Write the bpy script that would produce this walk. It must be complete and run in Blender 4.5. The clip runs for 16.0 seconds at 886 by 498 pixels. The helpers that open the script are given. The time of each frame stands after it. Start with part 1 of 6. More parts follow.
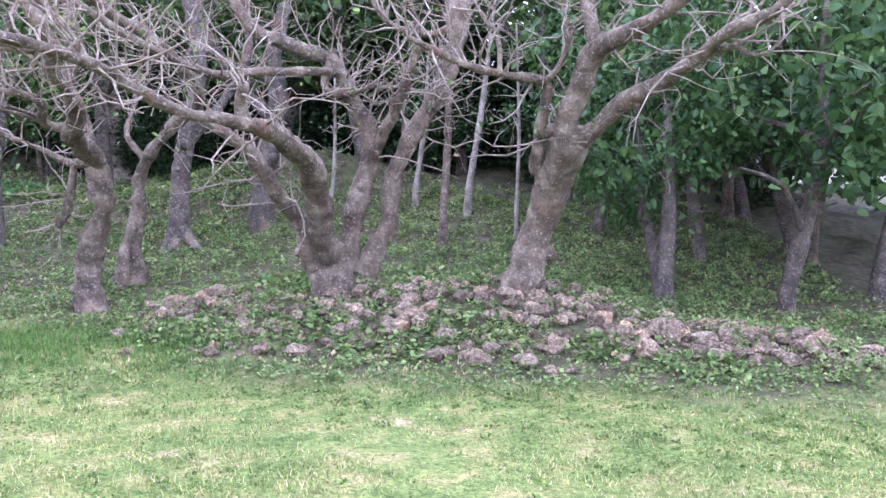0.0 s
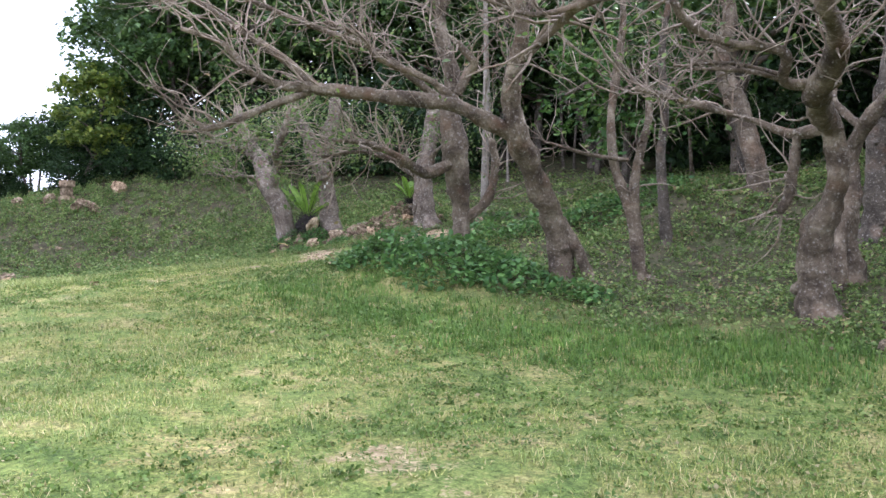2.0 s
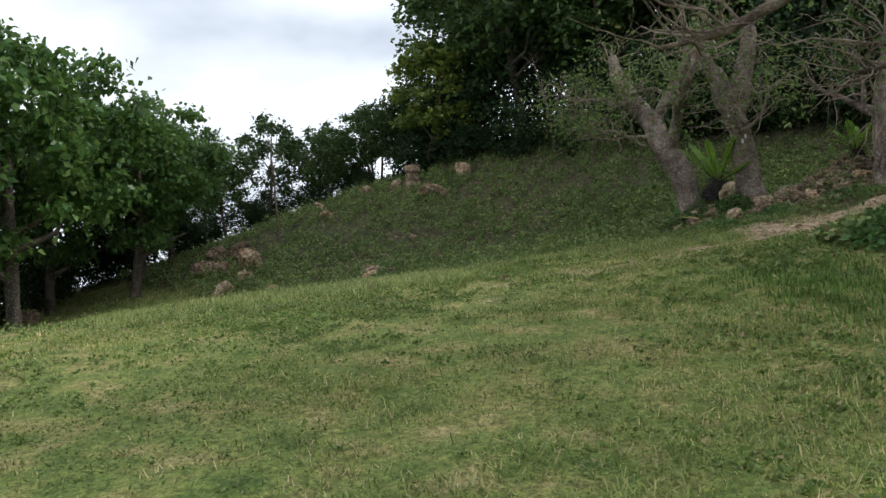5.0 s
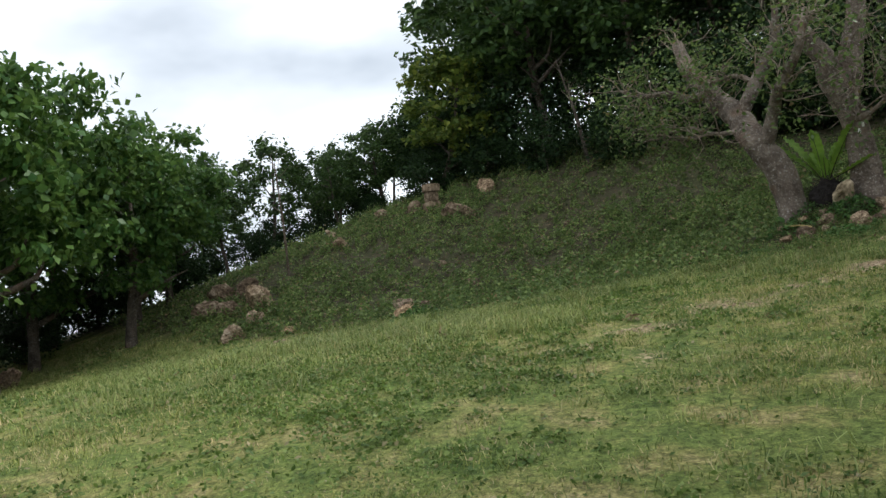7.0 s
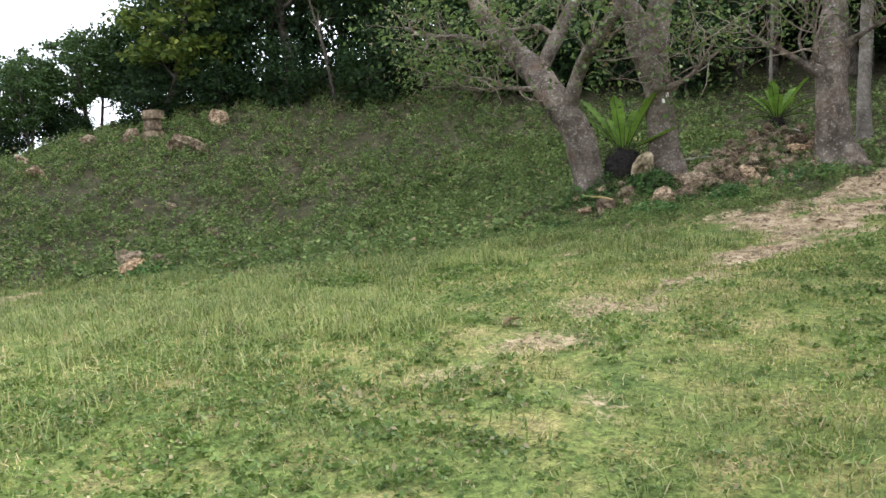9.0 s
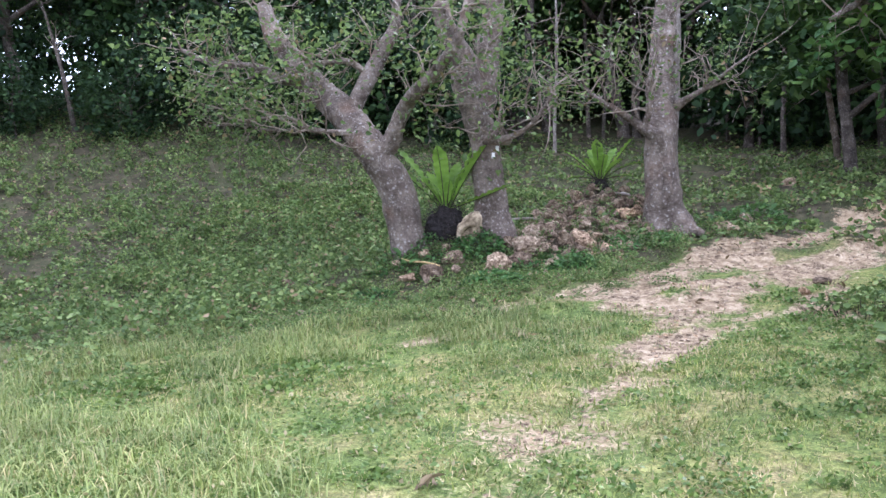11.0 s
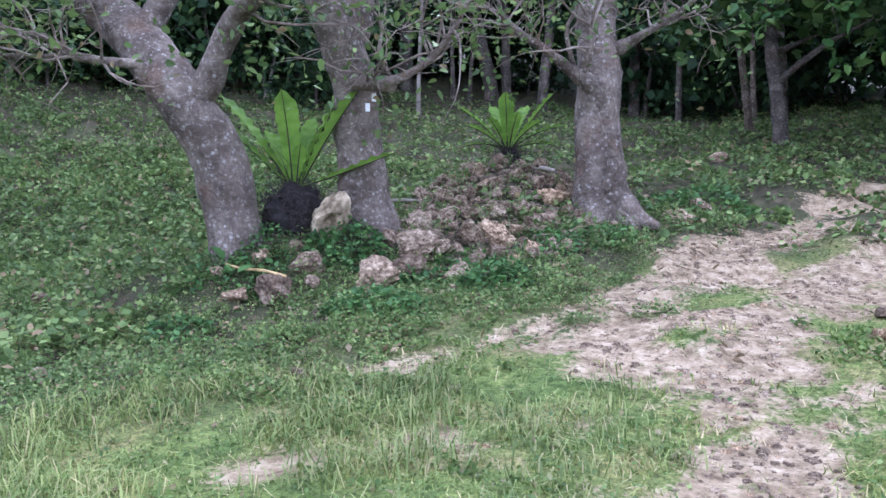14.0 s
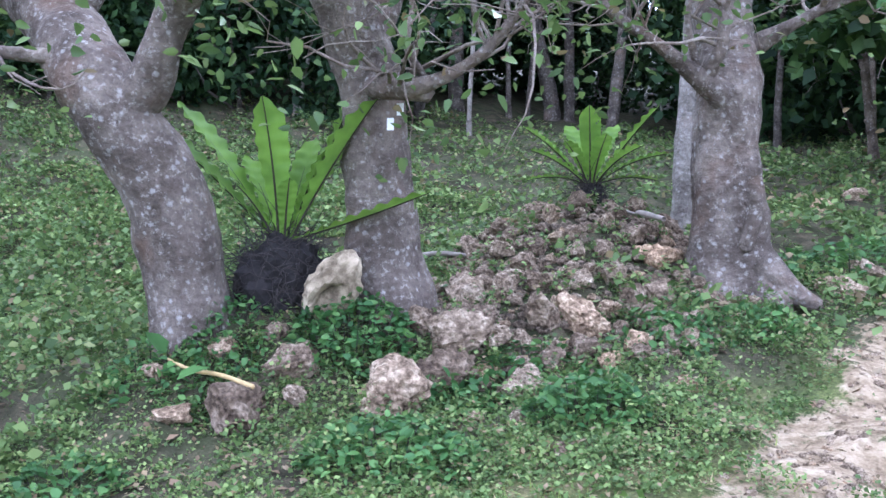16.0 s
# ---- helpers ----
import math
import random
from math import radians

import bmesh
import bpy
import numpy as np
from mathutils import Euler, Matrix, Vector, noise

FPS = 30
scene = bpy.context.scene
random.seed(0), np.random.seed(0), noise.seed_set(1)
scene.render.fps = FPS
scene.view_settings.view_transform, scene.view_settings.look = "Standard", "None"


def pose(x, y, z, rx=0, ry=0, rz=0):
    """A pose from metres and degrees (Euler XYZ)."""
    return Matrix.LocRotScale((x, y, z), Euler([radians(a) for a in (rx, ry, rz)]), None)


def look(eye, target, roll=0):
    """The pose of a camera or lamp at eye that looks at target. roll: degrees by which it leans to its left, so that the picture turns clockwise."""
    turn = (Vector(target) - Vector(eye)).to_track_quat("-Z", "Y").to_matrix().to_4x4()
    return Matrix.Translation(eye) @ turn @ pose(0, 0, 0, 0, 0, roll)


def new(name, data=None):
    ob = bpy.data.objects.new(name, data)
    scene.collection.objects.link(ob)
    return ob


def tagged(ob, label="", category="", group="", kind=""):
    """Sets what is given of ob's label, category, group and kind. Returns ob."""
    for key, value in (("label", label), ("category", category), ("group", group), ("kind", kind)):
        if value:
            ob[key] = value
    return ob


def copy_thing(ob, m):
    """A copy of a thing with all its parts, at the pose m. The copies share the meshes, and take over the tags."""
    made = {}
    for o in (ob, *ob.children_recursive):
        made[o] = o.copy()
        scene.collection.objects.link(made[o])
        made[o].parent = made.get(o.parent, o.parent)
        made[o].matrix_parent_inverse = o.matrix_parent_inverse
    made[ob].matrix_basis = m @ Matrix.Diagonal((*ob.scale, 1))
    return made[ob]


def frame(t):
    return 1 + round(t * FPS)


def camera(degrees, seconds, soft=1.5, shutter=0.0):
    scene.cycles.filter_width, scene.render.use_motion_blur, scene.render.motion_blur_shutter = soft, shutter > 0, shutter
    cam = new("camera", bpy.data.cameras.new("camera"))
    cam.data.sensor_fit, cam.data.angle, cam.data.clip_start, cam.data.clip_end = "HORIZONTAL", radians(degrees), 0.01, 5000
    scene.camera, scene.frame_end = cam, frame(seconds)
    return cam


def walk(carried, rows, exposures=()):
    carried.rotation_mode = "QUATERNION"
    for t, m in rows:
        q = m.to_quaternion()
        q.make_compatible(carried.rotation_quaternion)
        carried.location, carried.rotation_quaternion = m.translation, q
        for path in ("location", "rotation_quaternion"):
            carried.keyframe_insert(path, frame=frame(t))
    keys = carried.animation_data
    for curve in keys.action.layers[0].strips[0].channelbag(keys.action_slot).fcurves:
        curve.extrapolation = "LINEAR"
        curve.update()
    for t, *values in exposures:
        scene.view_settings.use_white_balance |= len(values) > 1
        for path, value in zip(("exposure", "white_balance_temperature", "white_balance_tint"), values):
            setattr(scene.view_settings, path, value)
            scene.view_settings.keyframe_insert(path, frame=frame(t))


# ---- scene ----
cam = camera(55.1, 16.0)
METRES, EYE, TILT, LEAN, TURN = 22.0, 1.5, 0.0, 0.0, 0.0
ROWS = [
    (0.0, 0.0, 0.0, 0.0, 0.0, 0.0, 0.0),
    (0.5, -0.0291, 0.0249, -0.0013, 5.11, 0.39, 0.77),
    (1.0, -0.0638, 0.0446, -0.0035, 12.9, 1.41, 1.58),
    (1.5, -0.0975, 0.0653, -0.0066, 25.12, 1.86, 1.52),
    (2.0, -0.1323, 0.0756, -0.0079, 35.52, 0.86, 1.29),
    (2.5, -0.1665, 0.0859, -0.008, 45.23, 0.8, 2.78),
    (3.0, -0.2028, 0.0923, -0.0087, 52.14, 1.35, 3.39),
    (3.5, -0.2326, 0.1029, -0.0074, 53.54, 0.4, 4.16),
    (4.0, -0.2649, 0.1129, -0.0066, 54.1, -0.44, 4.03),
    (4.5, -0.2955, 0.124, -0.0043, 55.23, -0.04, 3.29),
    (7.0, -0.459, 0.1721, 0.0077, 55.36, 1.82, 6.27),
    (7.5, -0.4902, 0.1785, 0.011, 48.14, 1.07, 6.81),
    (8.0, -0.5179, 0.1878, 0.0168, 44.53, -0.16, 4.45),
    (8.5, -0.5435, 0.1933, 0.0216, 39.21, -2.91, 2.37),
    (9.0, -0.5666, 0.2044, 0.0251, 35.36, -3.94, 2.86),
    (9.5, -0.5905, 0.2176, 0.0274, 30.14, -3.47, 2.25),
    (12.0, -0.6729, 0.3122, 0.0391, 11.21, -1.52, 2.13),
    (12.5, -0.6821, 0.3384, 0.039, 7.77, -1.82, 2.49),
    (13.0, -0.6912, 0.3673, 0.0391, 6.43, -2.15, 1.99),
    (13.5, -0.6987, 0.3955, 0.0422, 5.34, -2.9, 1.29),
    (14.0, -0.7054, 0.4254, 0.0443, 6.89, -3.94, 0.44),
    (14.5, -0.7151, 0.4554, 0.0477, 8.47, -3.91, -0.61),
    (15.0, -0.7189, 0.4852, 0.0501, 9.59, -3.34, -0.02),
    (15.5, -0.7235, 0.5127, 0.0514, 11.35, -2.63, -0.21),
    (16.0, -0.7214, 0.5388, 0.0545, 10.26, -2.55, -0.44),
]

EXPOSURES = [(0.0, 2.42, 5050, 33), (1.0, 2.38, 5100, 31), (1.5, 2.2, 5400, 22), (2.0, 1.65, 5600, 19), (2.5, 0.95, 5800, 15), (3.0, 0.15, 6050, 13), (3.5, -0.12, 6200, 11), (4.5, 0.2, 6150, 10), (7.0, 0.26, 6200, 8), (8.0, 0.2, 6250, 9), (8.5, 0.9, 6100, 11), (9.0, 1.22, 6050, 12), (9.5, 1.25, 6000, 13), (12.0, 1.98, 4950, 29), (14.0, 1.8, 4900, 26), (16.0, 2.2, 4850, 23)]
walk(cam, [(t, pose(0, 0, EYE, TILT, LEAN, TURN) @ pose(METRES * x, METRES * y, METRES * z, 90 + pitch, roll, yaw)) for t, x, y, z, yaw, pitch, roll in ROWS], EXPOSURES)

# ---------------------------------------------------------------- world and sun
SUN_AZIMUTH, SUN_HEIGHT = 14.0, 34.0      # degrees clockwise from +y, and above the horizon
world = bpy.data.worlds.new("overcast_sky")
scene.world = world
world.use_nodes = True
wn, wl = world.node_tree.nodes, world.node_tree.links
wn.clear()
w_out = wn.new("ShaderNodeOutputWorld")
w_bg = wn.new("ShaderNodeBackground")
w_sky = wn.new("ShaderNodeTexSky")
w_sky.sky_type, w_sky.sun_disc = "NISHITA", False
w_sky.sun_elevation, w_sky.sun_rotation = radians(SUN_HEIGHT), radians(SUN_AZIMUTH)
w_dim = wn.new("ShaderNodeVectorMath")
w_dim.operation = "SCALE"
w_dim.inputs["Scale"].default_value = 0.09
wl.new(w_sky.outputs[0], w_dim.inputs[0])
w_co = wn.new("ShaderNodeTexCoord")
w_map = wn.new("ShaderNodeMapping")
w_map.inputs["Location"].default_value = (0.35, 0.1, 0.0)
w_map.inputs["Scale"].default_value = (2.2, 2.2, 4.6)
wl.new(w_co.outputs["Generated"], w_map.inputs[0])
w_noise = wn.new("ShaderNodeTexNoise")
w_noise.inputs["Scale"].default_value, w_noise.inputs["Detail"].default_value = 1.0, 5.0
w_noise.inputs["Roughness"].default_value = 0.45
wl.new(w_map.outputs[0], w_noise.inputs["Vector"])
w_ramp = wn.new("ShaderNodeValToRGB")
w_ramp.color_ramp.elements[0].position, w_ramp.color_ramp.elements[0].color = 0.37, (1.6, 1.62, 1.64, 1)
w_ramp.color_ramp.elements[1].position, w_ramp.color_ramp.elements[1].color = 0.66, (0.58, 0.62, 0.68, 1)
wl.new(w_noise.outputs[0], w_ramp.inputs[0])
w_mix = wn.new("ShaderNodeMix")
w_mix.data_type = "RGBA"
w_mix.inputs[0].default_value = 0.86
wl.new(w_dim.outputs[0], w_mix.inputs[6])
wl.new(w_ramp.outputs[0], w_mix.inputs[7])
wl.new(w_mix.outputs[2], w_bg.inputs[0])
w_bg.inputs[1].default_value = 1.0
wl.new(w_bg.outputs[0], w_out.inputs[0])

sun = new("sun", bpy.data.lights.new("sun", "SUN"))
sun.data.energy, sun.data.angle, sun.data.color = 2.9, radians(10), (1.0, 0.95, 0.87)
sun_from = Vector((math.sin(radians(SUN_AZIMUTH)) * math.cos(radians(SUN_HEIGHT)), math.cos(radians(SUN_AZIMUTH)) * math.cos(radians(SUN_HEIGHT)), math.sin(radians(SUN_HEIGHT))))
sun.matrix_world = look(sun_from * 60, (0, 0, 0))


# ---------------------------------------------------------------- materials
def material(name, rough=0.85, spec=0.25):
    m = bpy.data.materials.new(name)
    m.use_nodes = True
    b = m.node_tree.nodes["Principled BSDF"]
    b.inputs["Roughness"].default_value = rough
    b.inputs["Specular IOR Level"].default_value = spec
    return m, m.node_tree.nodes, m.node_tree.links, b


def coords(n, l):
    return n.new("ShaderNodeTexCoord").outputs["Object"]


def noise_node(n, l, vec, scale, detail=4.0, rough=0.55):
    t = n.new("ShaderNodeTexNoise")
    t.inputs["Scale"].default_value, t.inputs["Detail"].default_value, t.inputs["Roughness"].default_value = scale, detail, rough
    l.new(vec, t.inputs["Vector"])
    return t.outputs[0]


def ramp(n, l, fac, stops):
    r = n.new("ShaderNodeValToRGB")
    e = r.color_ramp.elements
    while len(e) < len(stops):
        e.new(0.5)
    for el, (p, c) in zip(e, stops):
        el.position, el.color = p, (*c, 1)
    l.new(fac, r.inputs[0])
    return r.outputs[0]


def mix(n, l, fac, a, b, mode="MIX"):
    x = n.new("ShaderNodeMix")
    x.data_type, x.blend_type = "RGBA", mode
    for k, v in ((0, fac), (6, a), (7, b)):
        if isinstance(v, (int, float)):
            x.inputs[k].default_value = v
        elif isinstance(v, tuple):
            x.inputs[k].default_value = (*v, 1)
        else:
            l.new(v, x.inputs[k])
    return x.outputs[2]


def bump(n, l, b, height, strength=0.5, distance=0.02):
    x = n.new("ShaderNodeBump")
    x.inputs["Strength"].default_value, x.inputs["Distance"].default_value = strength, distance
    l.new(height, x.inputs["Height"])
    l.new(x.outputs[0], b.inputs["Normal"])


def leaf_material(name, dark, mid, light, rough=0.5, through_light=0.35, dry=None, dry_share=0.05):
    """Leaves: each takes its own tone, shines a little and lets light through."""
    m, n, l, b = material(name, rough, 0.22)
    geo = n.new("ShaderNodeNewGeometry")
    stops = [(0.0, dark), (0.55, mid), (1.0 if not dry else 1.0 - dry_share - 0.02, light)]
    if dry:
        stops.append((1.0 - dry_share, dry))
    col = ramp(n, l, geo.outputs["Random Per Island"], stops)
    wide = noise_node(n, l, coords(n, l), 0.5, 3)
    col = mix(n, l, 0.55, col, ramp(n, l, wide, [(0.3, (0.62, 0.66, 0.6)), (0.7, (1.25, 1.2, 1.05))]), "MULTIPLY")
    tuft = noise_node(n, l, coords(n, l), 3.6, 3, 0.6)
    col = mix(n, l, 0.6, col, ramp(n, l, tuft, [(0.36, (0.5, 0.55, 0.5)), (0.62, (1.3, 1.25, 1.2))]), "MULTIPLY")
    l.new(col, b.inputs["Base Color"])
    t = n.new("ShaderNodeBsdfTranslucent")
    l.new(mix(n, l, 0.35, col, (0.15, 0.22, 0.05)), t.inputs[0])
    s = n.new("ShaderNodeMixShader")
    s.inputs[0].default_value = through_light
    l.new(b.outputs[0], s.inputs[1])
    l.new(t.outputs[0], s.inputs[2])
    l.new(s.outputs[0], n["Material Output"].inputs[0])
    return m


def bark_material(name, dark, mid, pale, spots):
    m, n, l, b = material(name, 0.9, 0.15)
    co = coords(n, l)
    info = n.new("ShaderNodeObjectInfo")
    base = ramp(n, l, noise_node(n, l, co, 3.2, 6), [(0.3, dark), (0.55, mid), (0.75, pale)])
    fine = noise_node(n, l, co, 34, 5, 0.7)
    base = mix(n, l, 0.6, base, ramp(n, l, fine, [(0.32, (0.5, 0.48, 0.46)), (0.65, (1.2, 1.18, 1.15))]), "MULTIPLY")
    patch = noise_node(n, l, co, 26, 6, 0.72)
    base = mix(n, l, ramp(n, l, patch, [(0.54, (0, 0, 0)), (0.64, (spots,) * 3)]), base, (0.46, 0.43, 0.39))
    blot = noise_node(n, l, co, 5.5, 5, 0.6)
    base = mix(n, l, 0.8, base, ramp(n, l, blot, [(0.34, (0.5, 0.46, 0.43)), (0.52, (0.95, 0.93, 0.9)), (0.68, (1.25, 1.23, 1.2))]), "MULTIPLY")
    rust = noise_node(n, l, co, 2.1, 4, 0.6)
    base = mix(n, l, ramp(n, l, rust, [(0.54, (0, 0, 0)), (0.68, (0.5,) * 3)]), base, (0.15, 0.085, 0.05))
    disc = n.new("ShaderNodeTexVoronoi")
    disc.inputs["Scale"].default_value = 13
    l.new(co, disc.inputs["Vector"])
    worn_disc = mix(n, l, 0.75, disc.outputs[0], noise_node(n, l, co, 22, 5, 0.75), "ADD")
    base = mix(n, l, ramp(n, l, worn_disc, [(0.46, (spots,) * 3), (0.6, (0, 0, 0))]), base, (0.47, 0.44, 0.41))
    base = mix(n, l, 0.25, base, ramp(n, l, info.outputs["Random"], [(0, (0.75, 0.75, 0.75)), (1, (1.15, 1.1, 1.05))]), "MULTIPLY")
    l.new(base, b.inputs["Base Color"])
    wave = n.new("ShaderNodeTexVoronoi")
    wave.inputs["Scale"].default_value = 16
    l.new(co, wave.inputs["Vector"])
    ring_map = n.new("ShaderNodeMapping")
    ring_map.inputs["Scale"].default_value = (9.0, 9.0, 24.0)
    l.new(co, ring_map.inputs[0])
    ring = noise_node(n, l, ring_map.outputs[0], 1.0, 4, 0.6)
    bump(n, l, b, mix(n, l, 0.22, mix(n, l, 0.4, fine, wave.outputs[0]), ring), 1.0, 0.06)
    return m


GRASS = leaf_material("grass_blades", (0.09, 0.13, 0.032), (0.225, 0.265, 0.07), (0.36, 0.365, 0.12), 0.6, 0.25, (0.50, 0.41, 0.24), 0.2)
LONG_GRASS = leaf_material("long_grass_blades", (0.12, 0.17, 0.05), (0.22, 0.27, 0.085), (0.33, 0.36, 0.135), 0.55, 0.3, (0.40, 0.35, 0.18), 0.1)
LUSH_GRASS = leaf_material("lush_grass_blades", (0.06, 0.125, 0.03), (0.115, 0.205, 0.045), (0.18, 0.285, 0.065), 0.55, 0.35)
HERB = leaf_material("ground_herb_leaves", (0.065, 0.105, 0.034), (0.145, 0.215, 0.068), (0.26, 0.325, 0.115), 0.55, 0.3, (0.27, 0.20, 0.12), 0.07)
WEED = leaf_material("weed_leaves", (0.04, 0.10, 0.032), (0.08, 0.17, 0.05), (0.145, 0.255, 0.075), 0.45, 0.3)
LAWN_WEED = leaf_material("lawn_weed_leaves", (0.06, 0.105, 0.024), (0.11, 0.175, 0.04), (0.19, 0.25, 0.07), 0.55, 0.25, (0.30, 0.25, 0.15), 0.06)
LEAF_DARK = leaf_material("wood_leaves", (0.02, 0.046, 0.015), (0.045, 0.09, 0.026), (0.10, 0.165, 0.046), 0.5, 0.25)
# Shrub leaves, near black: the wood's deep shade is put into their colour.
LEAF_SHADE = leaf_material("shade_darkened_shrub_leaves", (0.008, 0.022, 0.009), (0.018, 0.042, 0.014), (0.042, 0.08, 0.024), 0.7, 0.12)
LEAF_MID = leaf_material("broad_leaves", (0.03, 0.085, 0.024), (0.065, 0.14, 0.036), (0.13, 0.215, 0.055), 0.4, 0.35)
LEAF_BIG = leaf_material("large_shaded_leaves", (0.022, 0.055, 0.02), (0.045, 0.095, 0.03), (0.095, 0.16, 0.05), 0.45, 0.3)
LEAF_YELLOW = leaf_material("yellow_green_leaves", (0.06, 0.10, 0.02), (0.12, 0.17, 0.03), (0.26, 0.29, 0.055), 0.5, 0.35)
LEAF_SPARSE = leaf_material("dull_new_leaves", (0.06, 0.10, 0.035), (0.11, 0.165, 0.05), (0.18, 0.24, 0.08), 0.5, 0.35, (0.20, 0.14, 0.08), 0.05)
FERN = leaf_material("fern_fronds", (0.11, 0.215, 0.03), (0.19, 0.33, 0.045), (0.29, 0.43, 0.08), 0.55, 0.4)
BARK_TAN = bark_material("tan_knotted_bark", (0.06, 0.045, 0.034), (0.16, 0.128, 0.096), (0.33, 0.28, 0.222), 0.35)
BARK_GREY = bark_material("grey_lichened_bark", (0.085, 0.068, 0.055), (0.20, 0.165, 0.138), (0.36, 0.31, 0.265), 0.6)
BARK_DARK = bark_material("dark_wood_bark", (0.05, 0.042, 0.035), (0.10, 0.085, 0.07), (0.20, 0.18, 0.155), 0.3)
BARK_PALE = bark_material("pale_smooth_bark", (0.16, 0.14, 0.12), (0.26, 0.235, 0.205), (0.38, 0.35, 0.315), 0.4)
TWIG = bark_material("twig_bark", (0.18, 0.14, 0.115), (0.30, 0.25, 0.205), (0.44, 0.385, 0.325), 0.3)


def stone_material(name, dark, mid, pale, k=1.0, pieces=False):
    """Pitted limestone; k scales the grain, pieces tints each joined stone by itself."""
    m, n, l, b = material(name, 0.93, 0.15)
    co = coords(n, l)
    info = n.new("ShaderNodeObjectInfo")
    shift = n.new("ShaderNodeVectorMath")
    l.new(co, shift.inputs[0])
    l.new(info.outputs["Location"], shift.inputs[1])
    v = shift.outputs[0]
    col = ramp(n, l, noise_node(n, l, v, 1.9 * k, 7, 0.65), [(0.32, dark), (0.52, mid), (0.72, pale)])
    pits = n.new("ShaderNodeTexVoronoi")
    pits.inputs["Scale"].default_value = 3.4 * k
    pits.feature = "SMOOTH_F1"
    warp = n.new("ShaderNodeTexNoise")
    warp.inputs["Scale"].default_value, warp.inputs["Detail"].default_value = 2.6 * k, 5.0
    l.new(v, warp.inputs["Vector"])
    bend = n.new("ShaderNodeVectorMath")
    bend.operation = "MULTIPLY_ADD"
    l.new(warp.outputs[1], bend.inputs[0])
    bend.inputs[1].default_value = (0.8 / k, 0.8 / k, 0.8 / k)
    l.new(v, bend.inputs[2])
    l.new(bend.outputs[0], pits.inputs["Vector"])
    grit = noise_node(n, l, v, 6.5 * k, 7, 0.68)
    col = mix(n, l, 0.8, col, ramp(n, l, grit, [(0.38, (0.28, 0.25, 0.22)), (0.6, (1.2, 1.2, 1.2))]), "MULTIPLY")
    col = mix(n, l, 0.45, col, ramp(n, l, pits.outputs[0], [(0.12, (0.4, 0.37, 0.35)), (0.42, (1.1, 1.1, 1.1))]), "MULTIPLY")
    each = n.new("ShaderNodeNewGeometry").outputs["Random Per Island"] if pieces else info.outputs["Random"]
    col = mix(n, l, 0.85, col, ramp(n, l, each, [(0, (0.5, 0.45, 0.42)), (0.45, (0.9, 0.84, 0.8)), (0.8, (1.2, 1.16, 1.12)), (1, (1.45, 1.22, 1.0))]), "MULTIPLY")
    rust = noise_node(n, l, v, 0.9 * k, 3)
    col = mix(n, l, ramp(n, l, rust, [(0.58, (0, 0, 0)), (0.72, (0.3,) * 3)]), col, (0.27, 0.19, 0.12))
    l.new(col, b.inputs["Base Color"])
    bump(n, l, b, mix(n, l, 0.5, noise_node(n, l, v, 7 * k, 6, 0.7), pits.outputs[0]), 1.0, 0.03)
    return m


LIMESTONE = stone_material("weathered_limestone", (0.085, 0.06, 0.04), (0.28, 0.22, 0.155), (0.54, 0.465, 0.355))
RUBBLE = stone_material("limestone_rubble", (0.06, 0.048, 0.035), (0.20, 0.162, 0.118), (0.43, 0.37, 0.28), 11.0, True)
PALE_STONE = stone_material("pale_worn_limestone", (0.17, 0.14, 0.09), (0.38, 0.32, 0.22), (0.60, 0.53, 0.40), 2.0)
GRAVEL = stone_material("track_gravel", (0.20, 0.15, 0.10), (0.38, 0.30, 0.21), (0.58, 0.48, 0.36), 20.0, True)


def plain(name, colour, rough=0.7, grain=20.0, spread=0.25):
    m, n, l, b = material(name, rough, 0.3)
    t = noise_node(n, l, coords(n, l), grain, 5)
    lo, hi = tuple(c * (1 - spread) for c in colour), tuple(min(1, c * (1 + spread)) for c in colour)
    l.new(ramp(n, l, t, [(0.3, lo), (0.7, hi)]), b.inputs["Base Color"])
    bump(n, l, b, t, 0.3, 0.01)
    return m


ROOT_BLACK = plain("black_root_fibre", (0.016, 0.013, 0.012), 0.95, 60, 0.5)
ROOT_HAIR = plain("dry_rootlets", (0.04, 0.032, 0.027), 0.9, 40)
MIDRIB = plain("fern_midrib", (0.035, 0.03, 0.015), 0.6)
TAG_WHITE = plain("white_tag", (0.75, 0.74, 0.70), 0.4, 8, 0.06)
STALK_YELLOW = plain("cut_yellow_stalk", (0.42, 0.30, 0.13), 0.6)
DEAD_LEAF = leaf_material("dead_leaves", (0.12, 0.08, 0.052), (0.20, 0.14, 0.09), (0.33, 0.25, 0.17), 0.8, 0.1)
DEAD_WOOD = plain("dead_wood", (0.26, 0.22, 0.18), 0.9)

# ground: soil, thin turf and the worn track, which is a shape of its own
GROUND, gn, gl, gb = material("soil_turf_and_worn_track", 0.95, 0.1)
g_co = coords(gn, gl)
g_fine = noise_node(gn, gl, g_co, 22, 7, 0.7)
g_mid = noise_node(gn, gl, g_co, 2.2, 6, 0.6)
g_wide = noise_node(gn, gl, g_co, 0.35, 4, 0.55)
g_turf = ramp(gn, gl, g_mid, [(0.3, (0.065, 0.105, 0.034)), (0.47, (0.14, 0.18, 0.06)), (0.58, (0.20, 0.20, 0.085)), (0.72, (0.31, 0.265, 0.155))])
g_grain = noise_node(gn, gl, g_co, 70, 4, 0.7)
g_turf = mix(gn, gl, 0.85, g_turf, ramp(gn, gl, g_fine, [(0.36, (0.34, 0.37, 0.32)), (0.63, (1.5, 1.42, 1.3))]), "MULTIPLY")
